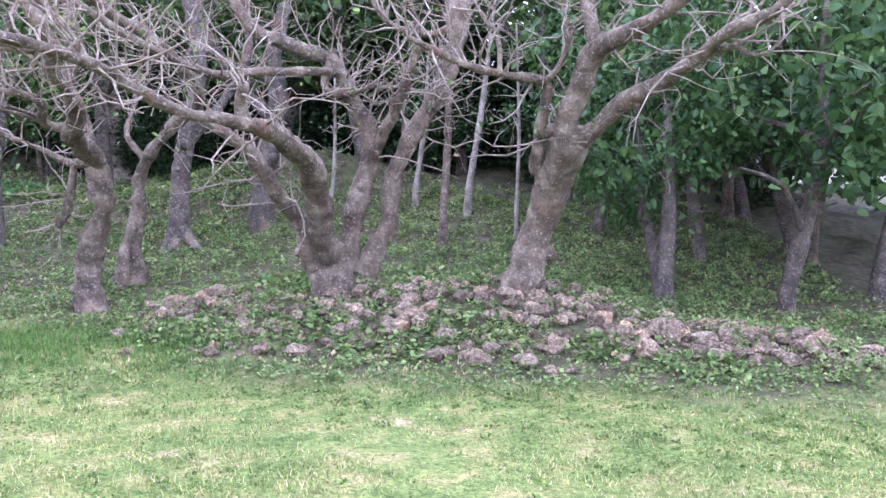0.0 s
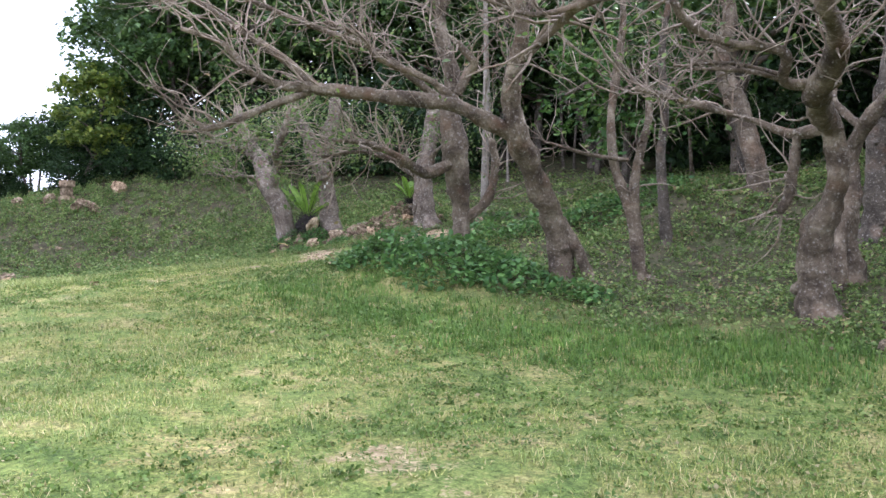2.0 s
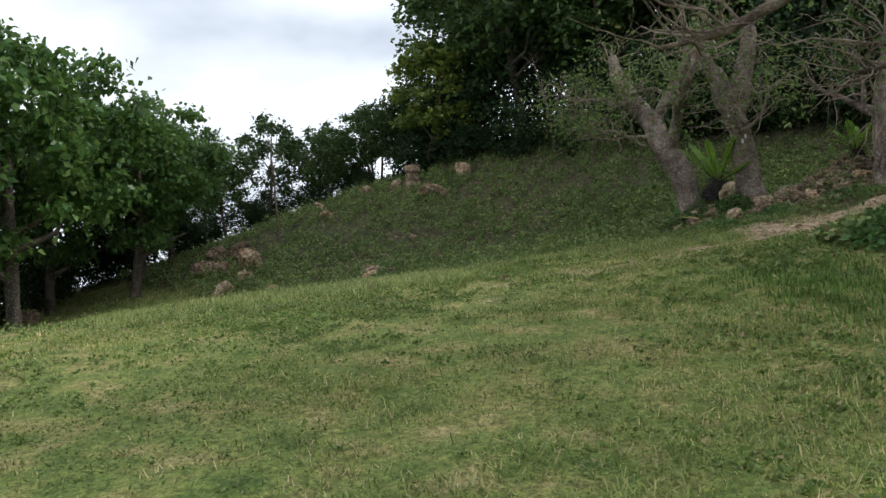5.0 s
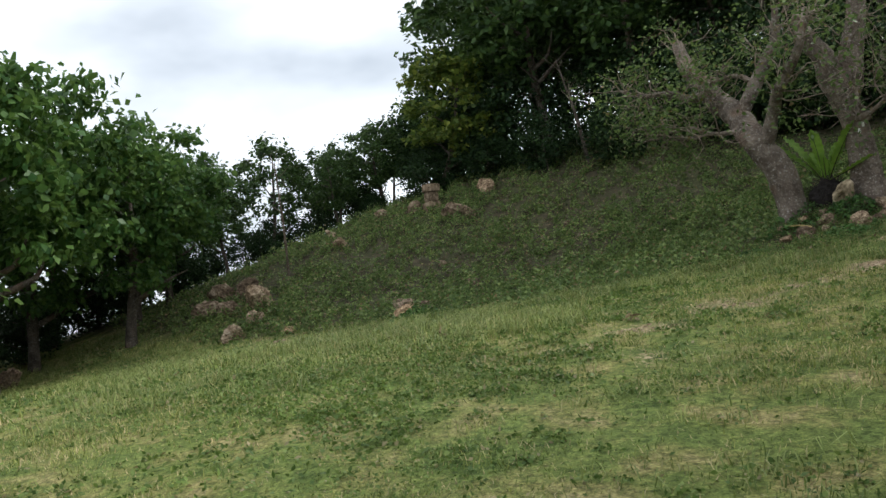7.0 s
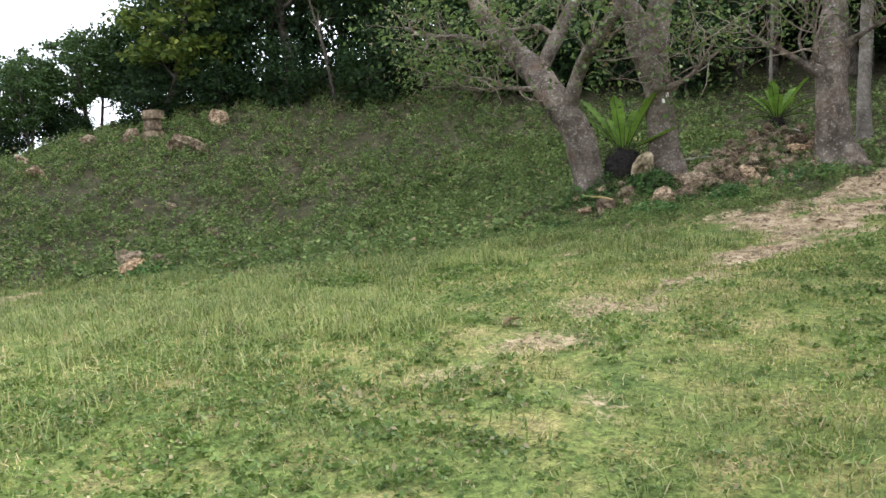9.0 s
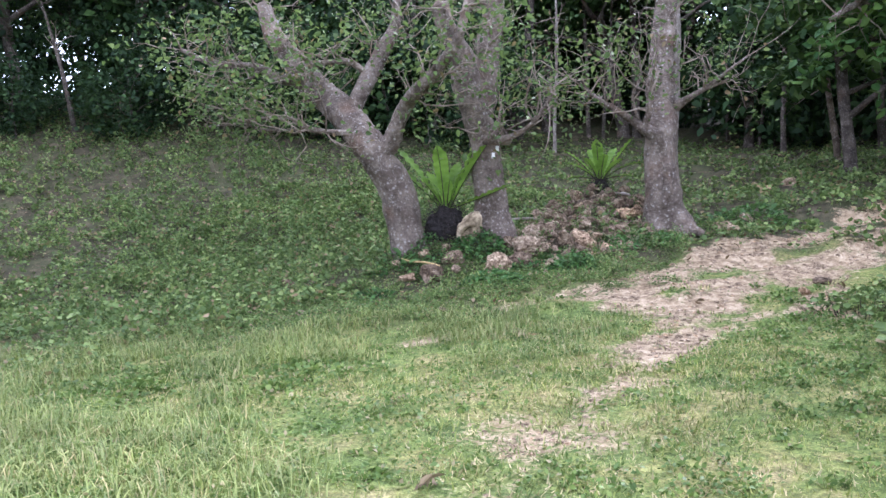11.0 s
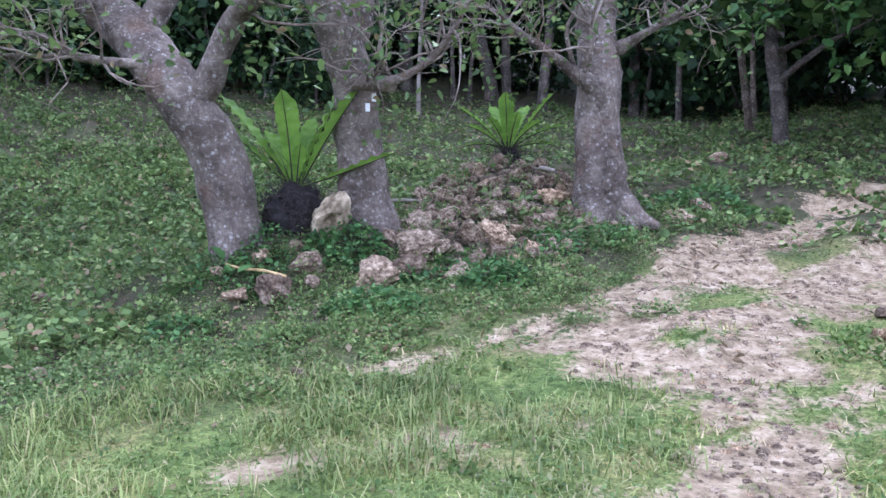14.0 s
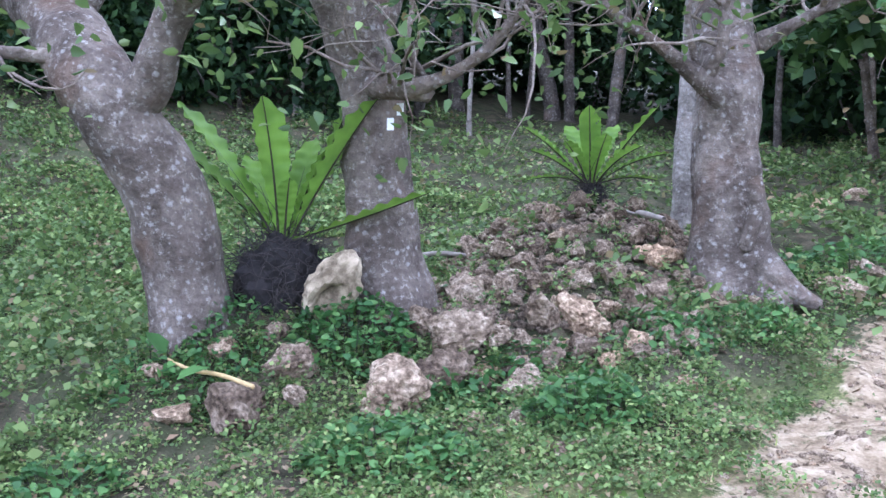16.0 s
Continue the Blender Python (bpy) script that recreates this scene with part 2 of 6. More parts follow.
g_turf = mix(gn, gl, 0.8, g_turf, ramp(gn, gl, g_grain, [(0.35, (0.5, 0.5, 0.48)), (0.65, (1.4, 1.38, 1.3))]), "MULTIPLY")
g_turf = mix(gn, gl, 0.5, g_turf, ramp(gn, gl, g_wide, [(0.3, (0.75, 0.85, 0.7)), (0.7, (1.2, 1.12, 1.0))]), "MULTIPLY")
g_soil = ramp(gn, gl, noise_node(gn, gl, g_co, 5, 7, 0.7), [(0.3, (0.022, 0.021, 0.013)), (0.5, (0.058, 0.05, 0.031)), (0.7, (0.14, 0.11, 0.075))])
g_soil = mix(gn, gl, 0.7, g_soil, ramp(gn, gl, g_grain, [(0.35, (0.45, 0.45, 0.42)), (0.65, (1.5, 1.5, 1.4))]), "MULTIPLY")
g_soil = mix(gn, gl, ramp(gn, gl, g_mid, [(0.42, (0, 0, 0)), (0.58, (0.4,) * 3)]), g_soil, (0.055, 0.075, 0.026))
g_track = ramp(gn, gl, noise_node(gn, gl, g_co, 9, 8, 0.7), [(0.32, (0.12, 0.083, 0.05)), (0.44, (0.24, 0.175, 0.105)), (0.56, (0.36, 0.275, 0.175)), (0.7, (0.50, 0.40, 0.275))])
g_grit = gn.new("ShaderNodeTexVoronoi")
g_grit.inputs["Scale"].default_value = 38
gl.new(g_co, g_grit.inputs["Vector"])
g_track = mix(gn, gl, 0.4, g_track, ramp(gn, gl, g_grit.outputs[0], [(0.15, (0.5, 0.48, 0.47)), (0.5, (1.12, 1.12, 1.12))]), "MULTIPLY")
g_at = gn.new("ShaderNodeAttribute")
g_at.attribute_name = "worn"
g_at2 = gn.new("ShaderNodeAttribute")
g_at2.attribute_name = "wooded"
g_col = mix(gn, gl, g_at2.outputs["Fac"], g_turf, g_soil)
g_edge = gn.new("ShaderNodeMath")
g_edge.operation = "ADD"
gl.new(g_at.outputs["Fac"], g_edge.inputs[0])
g_sub = gn.new("ShaderNodeMath")
g_sub.operation = "MULTIPLY_ADD"
gl.new(g_fine, g_sub.inputs[0])
g_sub.inputs[1].default_value, g_sub.inputs[2].default_value = 1.8, -0.92
gl.new(g_sub.outputs[0], g_edge.inputs[1])
g_col = mix(gn, gl, ramp(gn, gl, g_edge.outputs[0], [(0.38, (0, 0, 0)), (0.62, (1, 1, 1))]), g_col, g_track)
gl.new(g_col, gb.inputs["Base Color"])
bump(gn, gl, gb, mix(gn, gl, 0.5, g_fine, g_mid), 0.8, 0.05)


# ---------------------------------------------------------------- the lie of the land
LAND = []
LAND.append([-0.85, -0.76, -0.66, -0.51, -0.37, -0.33, -0.28, -0.15, -0.01, 0.08, 0.1, 0.02, -0.12])
LAND.append([-0.42, -0.53, -0.6, -0.5, -0.21, -0.04, -0.01, -0.05, -0.03, 0.02, 0.01, -0.02, -0.03])
LAND.append([-0.17, -0.29, -0.41, -0.46, -0.15, 0.3, 0.41, 0.1, -0.05, -0.04, -0.13, -0.06, 0.12])
LAND.append([-0.09, 0.09, 0.23, -0.02, -0.25, 0.65, 1.02, 0.6, 0.15, -0.11, -0.34, 0.04, 0.44])
LAND.append([-0.08, 0.74, 1.54, 2.08, 0.71, 0.7, 1.23, 1.27, -0.17, 0.37, 0.31, 0.65, 0.92])
LAND.append([0.77, 2.0, 3.16, 4.06, 2.65, 0.81, 1.75, 2.19, 2.02, 2.64, 2.02, 1.73, 1.53])
LAND.append([2.64, 3.86, 5.04, 5.79, 5.22, 3.7, 3.17, 3.19, 3.74, 3.85, 3.36, 2.83, 2.35])
LAND.append([4.95, 5.87, 6.81, 7.46, 7.14, 5.89, 4.57, 3.91, 4.4, 4.64, 4.4, 3.91, 3.42])
LAND.append([7.44, 7.75, 8.07, 8.34, 8.11, 7.14, 5.96, 5.31, 5.28, 5.35, 5.26, 5.0, 4.67])
LAND.append([9.78, 9.54, 9.31, 9.12, 8.84, 8.24, 7.46, 6.79, 6.32, 6.11, 6.06, 6.03, 5.97])
LAND = np.array(LAND)
MOUNDS = [(-1.2, 11.9, 0.36, 2.0, 1.1), (1.3, 11.5, 0.42, 1.7, 1.0), (3.6, 10.3, 0.22, 1.3, 0.6), (-3.4, 12.3, 0.18, 0.9, 0.7), (-10.4, 12.5, 0.46, 1.7, 1.0),
          (-16.1, 18.25, 0.68, 1.05, 0.95), (-17.7, 16.8, 0.55, 1.15, 0.6), (-18.1, 16.3, 0.14, 0.55, 0.35), (-8.0, 18.0, 0.65, 2.2, 1.3), (-3.3, 20.2, 0.95, 2.8, 1.8)]


def spline_weight(u):
    u = np.abs(u)
    return np.where(u < 1, 2 / 3 - u * u + u ** 3 / 2, np.where(u < 2, (2 - u) ** 3 / 6, 0))


def vnoise(x, y, seed=0):
    """Smooth noise between -1 and 1 on the plan."""
    def h(i, j):
        v = np.sin(i * 127.1 + j * 311.7 + seed * 74.7) * 43758.5453
        return (v - np.floor(v)) * 2 - 1
    i, j = np.floor(x), np.floor(y)
    u, v = x - i, y - j
    u, v = u * u * (3 - 2 * u), v * v * (3 - 2 * v)
    return (h(i, j) * (1 - u) + h(i + 1, j) * u) * (1 - v) + (h(i, j + 1) * (1 - u) + h(i + 1, j + 1) * u) * v


def height(x, y):
    x, y = np.atleast_1d(np.asarray(x, float)), np.atleast_1d(np.asarray(y, float))
    xc, yc = np.clip(x, -48, 12), np.clip(y, -6, 36)
    bx = spline_weight((xc[:, None] + 54) / 6 - np.arange(13))
    by = spline_weight((yc[:, None] + 12) / 6 - np.arange(10))
    z = np.einsum("ni,nj,ji->n", bx, by, LAND)
    z = z - 0.16 * np.maximum(0, -48 - x) ** 0.9 - 0.1 * np.maximum(0, -6 - y) ** 0.9 - 0.02 * np.maximum(0, x - 12) + 0.3 * np.minimum(40, np.maximum(0, y - 36)) * np.clip((x + 60) / 20, 0, 1)
    for mx, my, mh, sx, sy in MOUNDS:
        z = z + mh * np.exp(-((x - mx) / sx) ** 2 - ((y - my) / sy) ** 2)
    near = (np.abs(x + 15) < 45) & (np.abs(y - 14) < 40)
    bank = np.clip((y - 12.5) / 4, 0, 1)
    z = z + near * (0.025 * vnoise(x * 1.3, y * 1.3, 1) + 0.012 * vnoise(x * 4, y * 4, 2) + bank * (0.06 * vnoise(x * 0.9, y * 0.9, 3) + 0.085 * vnoise(x * 2.2, y * 2.2, 4) + 0.04 * vnoise(x * 5, y * 5, 5)))
    return z


def base_z(x, y):
    """The ground without its mounds."""
    x, y = np.atleast_1d(float(x)), np.atleast_1d(float(y))
    return ground_z(x, y) - float(sum(mh * np.exp(-((x - mx) / sx) ** 2 - ((y - my) / sy) ** 2) for mx, my, mh, sx, sy in MOUNDS)[0])


def ground_z(x, y):
    return float(height(x, y)[0])


TRACKS = [([(-15.6, 14.6), (-15.2, 14.8), (-14.85, 15.4), (-14.3, 16.3), (-13.6, 17.4), (-12.5, 18.8), (-11.6, 19.9), (-10.2, 21.1), (-8.6, 22.2)], 0.42),
          ([(-15.2, 9.6), (-15.25, 10.4), (-14.95, 11.1), (-14.8, 11.8), (-14.7, 12.6), (-14.5, 13.4), (-14.35, 14.1), (-14.1, 14.9), (-13.4, 16.0), (-12.5, 17.1), (-11.6, 17.9), (-10.0, 19.3)], 0.5),
          ([(-15.3, 14.3), (-14.4, 14.2)], 0.5), ([(-15.45, 8.3), (-15.3, 9.3)], 0.24), ([(-15.0, 14.8), (-14.2, 14.9)], 0.4), ([(-15.3, 12.0), (-14.7, 12.2)], 0.34), ([(-13.5, 14.0), (-13.2, 15.0)], 0.3)]
BARE_SPOTS = [(-1.1, 6.9, 0.2), (-0.2, 7.4, 0.22), (-2.05, 6.3, 0.24), (1.6, 5.85, 0.26), (-6.1, 5.6, 0.42), (-16.8, 7.7, 0.3), (-14.4, 8.4, 0.25), (-13.4, 13.9, 0.3), (-25.6, 11.2, 0.5), (-24.6, 9.6, 0.45), (-4.2, 5.2, 0.3), (-16.4, 14.2, 0.2), (-16.05, 13.05, 0.22), (-16.7, 12.8, 0.22), (-5.4, 5.2, 0.3), (-15.5, 8.4, 0.22), (-16.3, 11.6, 0.18)]


def worn(x, y):
    """How bare the ground is: 1 on the track and the bare spots, 0 in the grass."""
    d = np.full(len(x), 9.0)
    for line, wide in TRACKS:
        for (ax, ay), (bx, by) in zip(line, line[1:]):
            k = np.clip(((x - ax) * (bx - ax) + (y - ay) * (by - ay)) / ((bx - ax) ** 2 + (by - ay) ** 2), 0, 1)
            d = np.minimum(d, np.hypot(x - ax - k * (bx - ax), y - ay - k * (by - ay)) / wide)
    for sx, sy, r in BARE_SPOTS:
        d = np.minimum(d, np.hypot((x - sx) / 1.5, y - sy) / r * 1.1)
    rag = 0.5 * vnoise(x * 1.6, y * 1.6, 11) + 0.6 * vnoise(x * 4.5, y * 4.5, 12) + 0.5 * vnoise(x * 11, y * 11, 13)
    thin = np.interp(y, [7, 8.2, 10, 12, 13.2, 15, 19, 23], [0.55, 0.55, 0.62, 0.82, 0.95, 1, 1, 0.7])
    return np.clip((1.35 + 1.1 * rag - d) * 0.75, 0, 1) * np.where(d < 3, thin, 0)


def wooded(x, y):
    """1 where herbs and litter take over from the lawn."""
    edge = np.interp(x, [-40, -33, -26, -22, -18, -16, -13, -10, -8, -5, -3, 0, 3, 5, 12], [9, 10.2, 12.0, 13.2, 13.4, 14.7, 17.5, 11.6, 11.8, 11.7, 9.9, 8.9, 8.3, 8.6, 8.0])
    return np.clip((y - edge + 0.5 * vnoise(x * 0.8, y * 0.8, 21) + 0.35 * vnoise(x * 3, y * 3, 22)) / 1.5 + 0.5, 0, 1)


# ---------------------------------------------------------------- mesh helpers
def mesh_from(name, verts, faces, mat, smooth=False):
    """A mesh from arrays: n x 3 places and m x k corners."""
    me = bpy.data.meshes.new(name)
    verts, faces = np.asarray(verts, np.float32), np.asarray(faces, np.int32)
    m, k = faces.shape
    me.vertices.add(len(verts))
    me.vertices.foreach_set("co", verts.ravel())
    me.loops.add(m * k)
    me.loops.foreach_set("vertex_index", faces.ravel())
    me.polygons.add(m)
    me.polygons.foreach_set("loop_start", np.arange(0, m * k, k, dtype=np.int32))
    if smooth:
        me.polygons.foreach_set("use_smooth", np.ones(m, bool))
    me.update(calc_edges=True)
    me.materials.append(mat)
    return me


class Shape:
    """Collects quads."""
    def __init__(self):
        self.v, self.f, self.n = [], [], 0

    def add(self, verts, faces):
        self.v.append(np.asarray(verts, float))
        self.f.append(np.asarray(faces, int) + self.n)
        self.n += len(verts)

    def mesh(self, name, mat, smooth=True):
        return mesh_from(name, np.concatenate(self.v), np.concatenate(self.f), mat, smooth)


def part(name, me, parent, label="", kind=""):
    ob = new(name, me)
    ob.parent = parent
    return tagged(ob, label=label, kind=kind)


def thing(name, x, y, z, label, category, group="", kind=""):
    ob = new(name)
    ob.empty_display_size = 0.2
    ob.location = (x, y, z)
    return tagged(ob, label, category, group, kind)


def curve_through(points, step):
    """Places and radii along a smooth line through (x, y, z, r) points."""
    p = np.asarray(points, float)
    p = np.vstack([2 * p[0] - p[1], p, 2 * p[-1] - p[-2]])
    p[0, 3], p[-1, 3] = p[1, 3], p[-2, 3]
    out = []
    for i in range(1, len(p) - 2):
        n = max(1, int(np.linalg.norm(p[i + 1, :3] - p[i, :3]) / step))
        for u in np.arange(n) / n:
            out.append(0.5 * (2 * p[i] + (p[i + 1] - p[i - 1]) * u + (2 * p[i - 1] - 5 * p[i] + 4 * p[i + 1] - p[i + 2]) * u * u + (3 * p[i] - p[i - 1] - 3 * p[i + 1] + p[i + 2]) * u ** 3))
    out.append(p[-2])
    out = np.array(out)
    out[:, 3] = np.maximum(out[:, 3], 0.003)
    return out


def tube(shape, line, sides, rough=0.0, seed=0.0, flute=0.0):
    """A round limb along line (x, y, z, r); rough makes it knobbly."""
    pts, rad = line[:, :3], line[:, 3]
    tan = np.gradient(pts, axis=0)
    tan /= np.linalg.norm(tan, axis=1)[:, None] + 1e-9
    side = np.cross(tan[0], (0.3, 0.9, 0.2))
    sides_v = []
    for t in tan:
        side = side - t * (side @ t)
        side = side / (np.linalg.norm(side) + 1e-9)
        sides_v.append(side)
    s = np.array(sides_v)
    u = np.cross(tan, s)
    a = np.arange(sides) / sides * 2 * np.pi
    d = s[:, None] * np.cos(a)[None, :, None] + u[:, None] * np.sin(a)[None, :, None]
    r = np.repeat(rad[:, None], sides, 1)
    if rough:
        for i in range(len(pts)):
            for j in range(sides):
                q = Vector(pts[i] + d[i, j] * rad[i])
                r[i, j] *= 1 + rough * (noise.noise(q * 2.3 + Vector((seed, 0, 0))) * 1.1 + noise.noise(q * 5.5 + Vector((0, seed, 0))) * 0.8 + noise.noise(q * 13.0) * 0.35)
        if flute:
            r *= 1 + flute * np.cos(3 * a + seed)[None, :] * np.clip(rad / rad[0], 0, 1)[:, None] + 0.5 * flute * np.cos(5 * a)[None, :]
    v = (pts[:, None] + d * r[:, :, None]).reshape(-1, 3)
    k = len(pts)
    i, j = np.meshgrid(np.arange(k - 1), np.arange(sides), indexing="ij")
    f = np.stack([i * sides + j, i * sides + (j + 1) % sides, (i + 1) * sides + (j + 1) % sides, (i + 1) * sides + j], -1).reshape(-1, 4)
    v = np.vstack([v, pts[-1] + tan[-1] * rad[-1] * 0.7, pts[-1] + tan[-1] * rad[-1] * 0.7])
    cap = np.array([[(k - 1) * sides + j, (k - 1) * sides + (j + 1) % sides, k * sides, k * sides + 1] for j in range(sides)])
    shape.add(v, np.vstack([f, cap]))


LEAF_SHAPE = np.array([(0, 0, 0), (1, 0, -0.12), (0.26, -0.43, 0.07), (0.66, -0.36, 0.02), (0.26, 0.43, 0.07), (0.66, 0.36, 0.02)])
LEAF_FACES = np.array([(0, 2, 3, 1), (0, 1, 5, 4)])
DIAMOND = np.array([(0, 0, 0), (0.45, 0.5, 0.07), (1, 0, -0.06), (0.45, -0.5, 0.07)])
DIAMOND_FACES = np.array([(0, 3, 2, 1)])


def leaves(centres, sizes, rng, lift=0.0, droop=0.0, wide=0.6, fine=False, flat=0.5):
    """Leaf quads at the centres. lift raises the tips, droop hangs them, flat turns the faces to the sky."""
    n = len(centres)
    a = rng.normal(size=(n, 3))
    a[:, 2] = a[:, 2] * 0.5 + lift - droop
    a /= np.linalg.norm(a, axis=1)[:, None]
    up = rng.normal(size=(n, 3)) * (1 - flat)
    up[:, 2] += flat
    s = np.cross(up, a)
    s /= np.linalg.norm(s, axis=1)[:, None] + 1e-9
    u = np.cross(a, s)
    base, quads = (LEAF_SHAPE, LEAF_FACES) if fine else (DIAMOND, DIAMOND_FACES)
    w = wide * (0.75 + 0.5 * rng.random(n))
    v = centres[:, None] + sizes[:, None, None] * (base[None, :, 0, None] * a[:, None] + base[None, :, 1, None] * w[:, None, None] * s[:, None] + base[None, :, 2, None] * u[:, None])
    k = len(base)
    f = (np.arange(n) * k)[:, None, None] + quads[None]
    return v.reshape(-1, 3), f.reshape(-1, 4)


def blades(x, y, z, tall, wide, rng, bend=0.5, simple=False):
    """Grass blades: a strip each, tapering to a point, bent unless simple."""
    n = len(x)
    t = rng.random(n) * 2 * np.pi
    d = np.stack([np.cos(t), np.sin(t), 0 * t], 1)
    s = np.stack([-np.sin(t), np.cos(t), 0 * t], 1)
    lean = np.minimum(1.9, bend * (0.25 + rng.random(n)))
    c = np.stack([x, y, z - 0.01], 1)
    up = np.array([0, 0, 1.0])
    mid = c + tall[:, None] * (0.55 * up + d * 0.22 * lean[:, None])
    tip = c + tall[:, None] * (up * (1 - 0.45 * lean[:, None]) + d * 0.85 * lean[:, None])
    w = s * wide[:, None]
    if simple:
        v = np.stack([c - w, c + w, tip + w * 0.2, tip - w * 0.2], 1).reshape(-1, 3)
        return v, np.arange(n * 4).reshape(-1, 4)
    v = np.stack([c - w, c + w, mid + w * 0.8, mid - w * 0.8, tip + w * 0.12, tip - w * 0.12], 1).reshape(-1, 3)
    f = (np.arange(n) * 6)[:, None, None] + np.array([(0, 1, 2, 3), (3, 2, 4, 5)])[None]
    return v, f.reshape(-1, 4)


# ---------------------------------------------------------------- ground
def graded(lo, hi, step, far):
    mid = list(np.arange(lo, hi + 1e-6, step))
    left, right, g = [lo], [hi], step
    while right[-1] < far:
        g *= 1.28
        left.append(left[-1] - g)
        right.append(right[-1] + g)
    return np.array(left[:0:-1] + mid + right[1:])


gx, gy = graded(-36, 8, 0.16, 2200), graded(2, 28, 0.16, 2200)
GX, GY = np.meshgrid(gx, gy)
fx, fy = GX.ravel(), GY.ravel()
fz = np.concatenate([height(a, b) for a, b in zip(np.array_split(fx, 40), np.array_split(fy, 40))])
rough_track = worn(fx, fy)
fz = fz - 0.035 * rough_track
nx = len(gx)
ii, jj = np.meshgrid(np.arange(len(gy) - 1), np.arange(nx - 1), indexing="ij")
gf = np.stack([ii * nx + jj, ii * nx + jj + 1, (ii + 1) * nx + jj + 1, (ii + 1) * nx + jj], -1).reshape(-1, 4)
ground_mesh = mesh_from("ground", np.stack([fx, fy, fz], 1), gf, GROUND, True)
for key, values in (("worn", rough_track), ("wooded", wooded(fx, fy))):
    at = ground_mesh.attributes.new(key, "FLOAT", "POINT")
    at.data.foreach_set("value", values.astype(np.float32))
ground = tagged(new("ground", ground_mesh), "sloping grassy ground with a worn pale dirt track", "ground", kind="structure")


def scatter(rng, x0, x1, y0, y1, count):
    return x0 + (x1 - x0) * rng.random(count), y0 + (y1 - y0) * rng.random(count)


def keep_out(x, y):
    """Away from the trunks and the stone pile."""
    ok = np.ones(len(x), bool)
    for bx, by, r in ((-18.1, 16.5, 0.3), (-17.05, 16.95, 0.33), (-14.85, 17.9, 0.42), (-1.6, 12.05, 0.5), (1.04, 11.4, 0.42), (-5.15, 12.45, 0.38)):
        ok &= np.hypot(x - bx, y - by) > r
    return ok


rng = np.random.default_rng(7)
# short lawn: clumps of blades, thin on the worn ground
blocks = []
for x0, x1, y0, y1, tufts, tall, wide, per in ((-19, 5, 2.5, 10, 24000, 0.05, 0.0048, 6), (-19, -11, 8, 15.5, 12000, 0.05, 0.0045, 6), (-36, -19, 2, 15, 12000, 0.085, 0.010, 5), (-11, 8, 9, 13, 9000, 0.075, 0.006, 5), (-8, 4, 3.5, 7.5, 13000, 0.045, 0.0042, 6), (-17.5, -8, 4.8, 9.5, 13000, 0.045, 0.004, 6), (-17.5, -12.5, 9, 13.5, 9000, 0.042, 0.0036, 7)):
    x, y = scatter(rng, x0, x1, y0, y1, tufts)
    dense = 0.55 + 0.5 * vnoise(x * 0.9, y * 0.9, 31) + 0.45 * vnoise(x * 3.1, y * 3.1, 32)
    keep = (rng.random(tufts) < np.clip(dense, 0.12, 1)) & (rng.random(tufts) > worn(x, y) * 1.25) & (rng.random(tufts) > wooded(x, y) * 0.85)
    x, y, dense = x[keep], y[keep], dense[keep]
    x, y, dense = np.repeat(x, per), np.repeat(y, per), np.repeat(dense, per)
    x, y = x + rng.normal(size=len(x)) * 0.045, y + rng.normal(size=len(x)) * 0.045
    t = tall * (0.5 + rng.random(len(x))) * (0.65 + 0.5 * np.clip(dense, 0, 1.4))
    v, f = blades(x, y, height(x, y), t, wide * (0.7 + 0.6 * rng.random(len(x))), rng, 1.3, True)
    blocks.append((v, f))


def join(blocks):
    v, f, n = [], [], 0
    for bv, bf in blocks:
        v.append(bv)
        f.append(bf + n)
        n += len(bv)
    return np.concatenate(v), np.concatenate(f)


def stuff(name, blocks, mat, label, category):
    v, f = join(blocks)
    return tagged(new(name, mesh_from(name, v, f, mat)), label, category, kind="stuff")


stuff("lawn_grass", blocks, GRASS, "short patchy yellow-green lawn grass with dry blades", "grass")

# longer, feathery grass
blocks = []
for x0, x1, y0, y1, tufts, tall in ((-24, -16.3, 9.5, 14.0, 900, 0.2), (-36, -20, 6, 13.5, 1500, 0.26), (-19, -6, 4.5, 9, 330, 0.13), (-17.5, -15.9, 11.0, 14, 130, 0.15), (-10, 3, 4, 9.5, 420, 0.11), (-19.6, -15.9, 8.8, 14.2, 560, 0.2), (-25, -16.5, 5.5, 10, 520, 0.19), (-15.9, -14.9, 12, 14, 60, 0.14)):
    x, y = scatter(rng, x0, x1, y0, y1, tufts)
    keep = (vnoise(x * 0.55, y * 0.55, 41) + 0.5 * vnoise(x * 2, y * 2, 42) > -0.05) & (worn(x, y) < 0.3) & (wooded(x, y) < 0.75)
    x, y = x[keep], y[keep]
    x, y = np.repeat(x, 24), np.repeat(y, 24)
    x, y = x + rng.normal(size=len(x)) * 0.1, y + rng.normal(size=len(x)) * 0.1
    t = tall * (0.35 + 0.8 * rng.random(len(x)))
    blocks.append(blades(x, y, height(x, y), t, 0.0022 + 0.0025 * rng.random(len(x)), rng, 1.5))
stuff("long_grass", blocks, LONG_GRASS, "long feathery pale green grass swaying over the lawn", "grass")

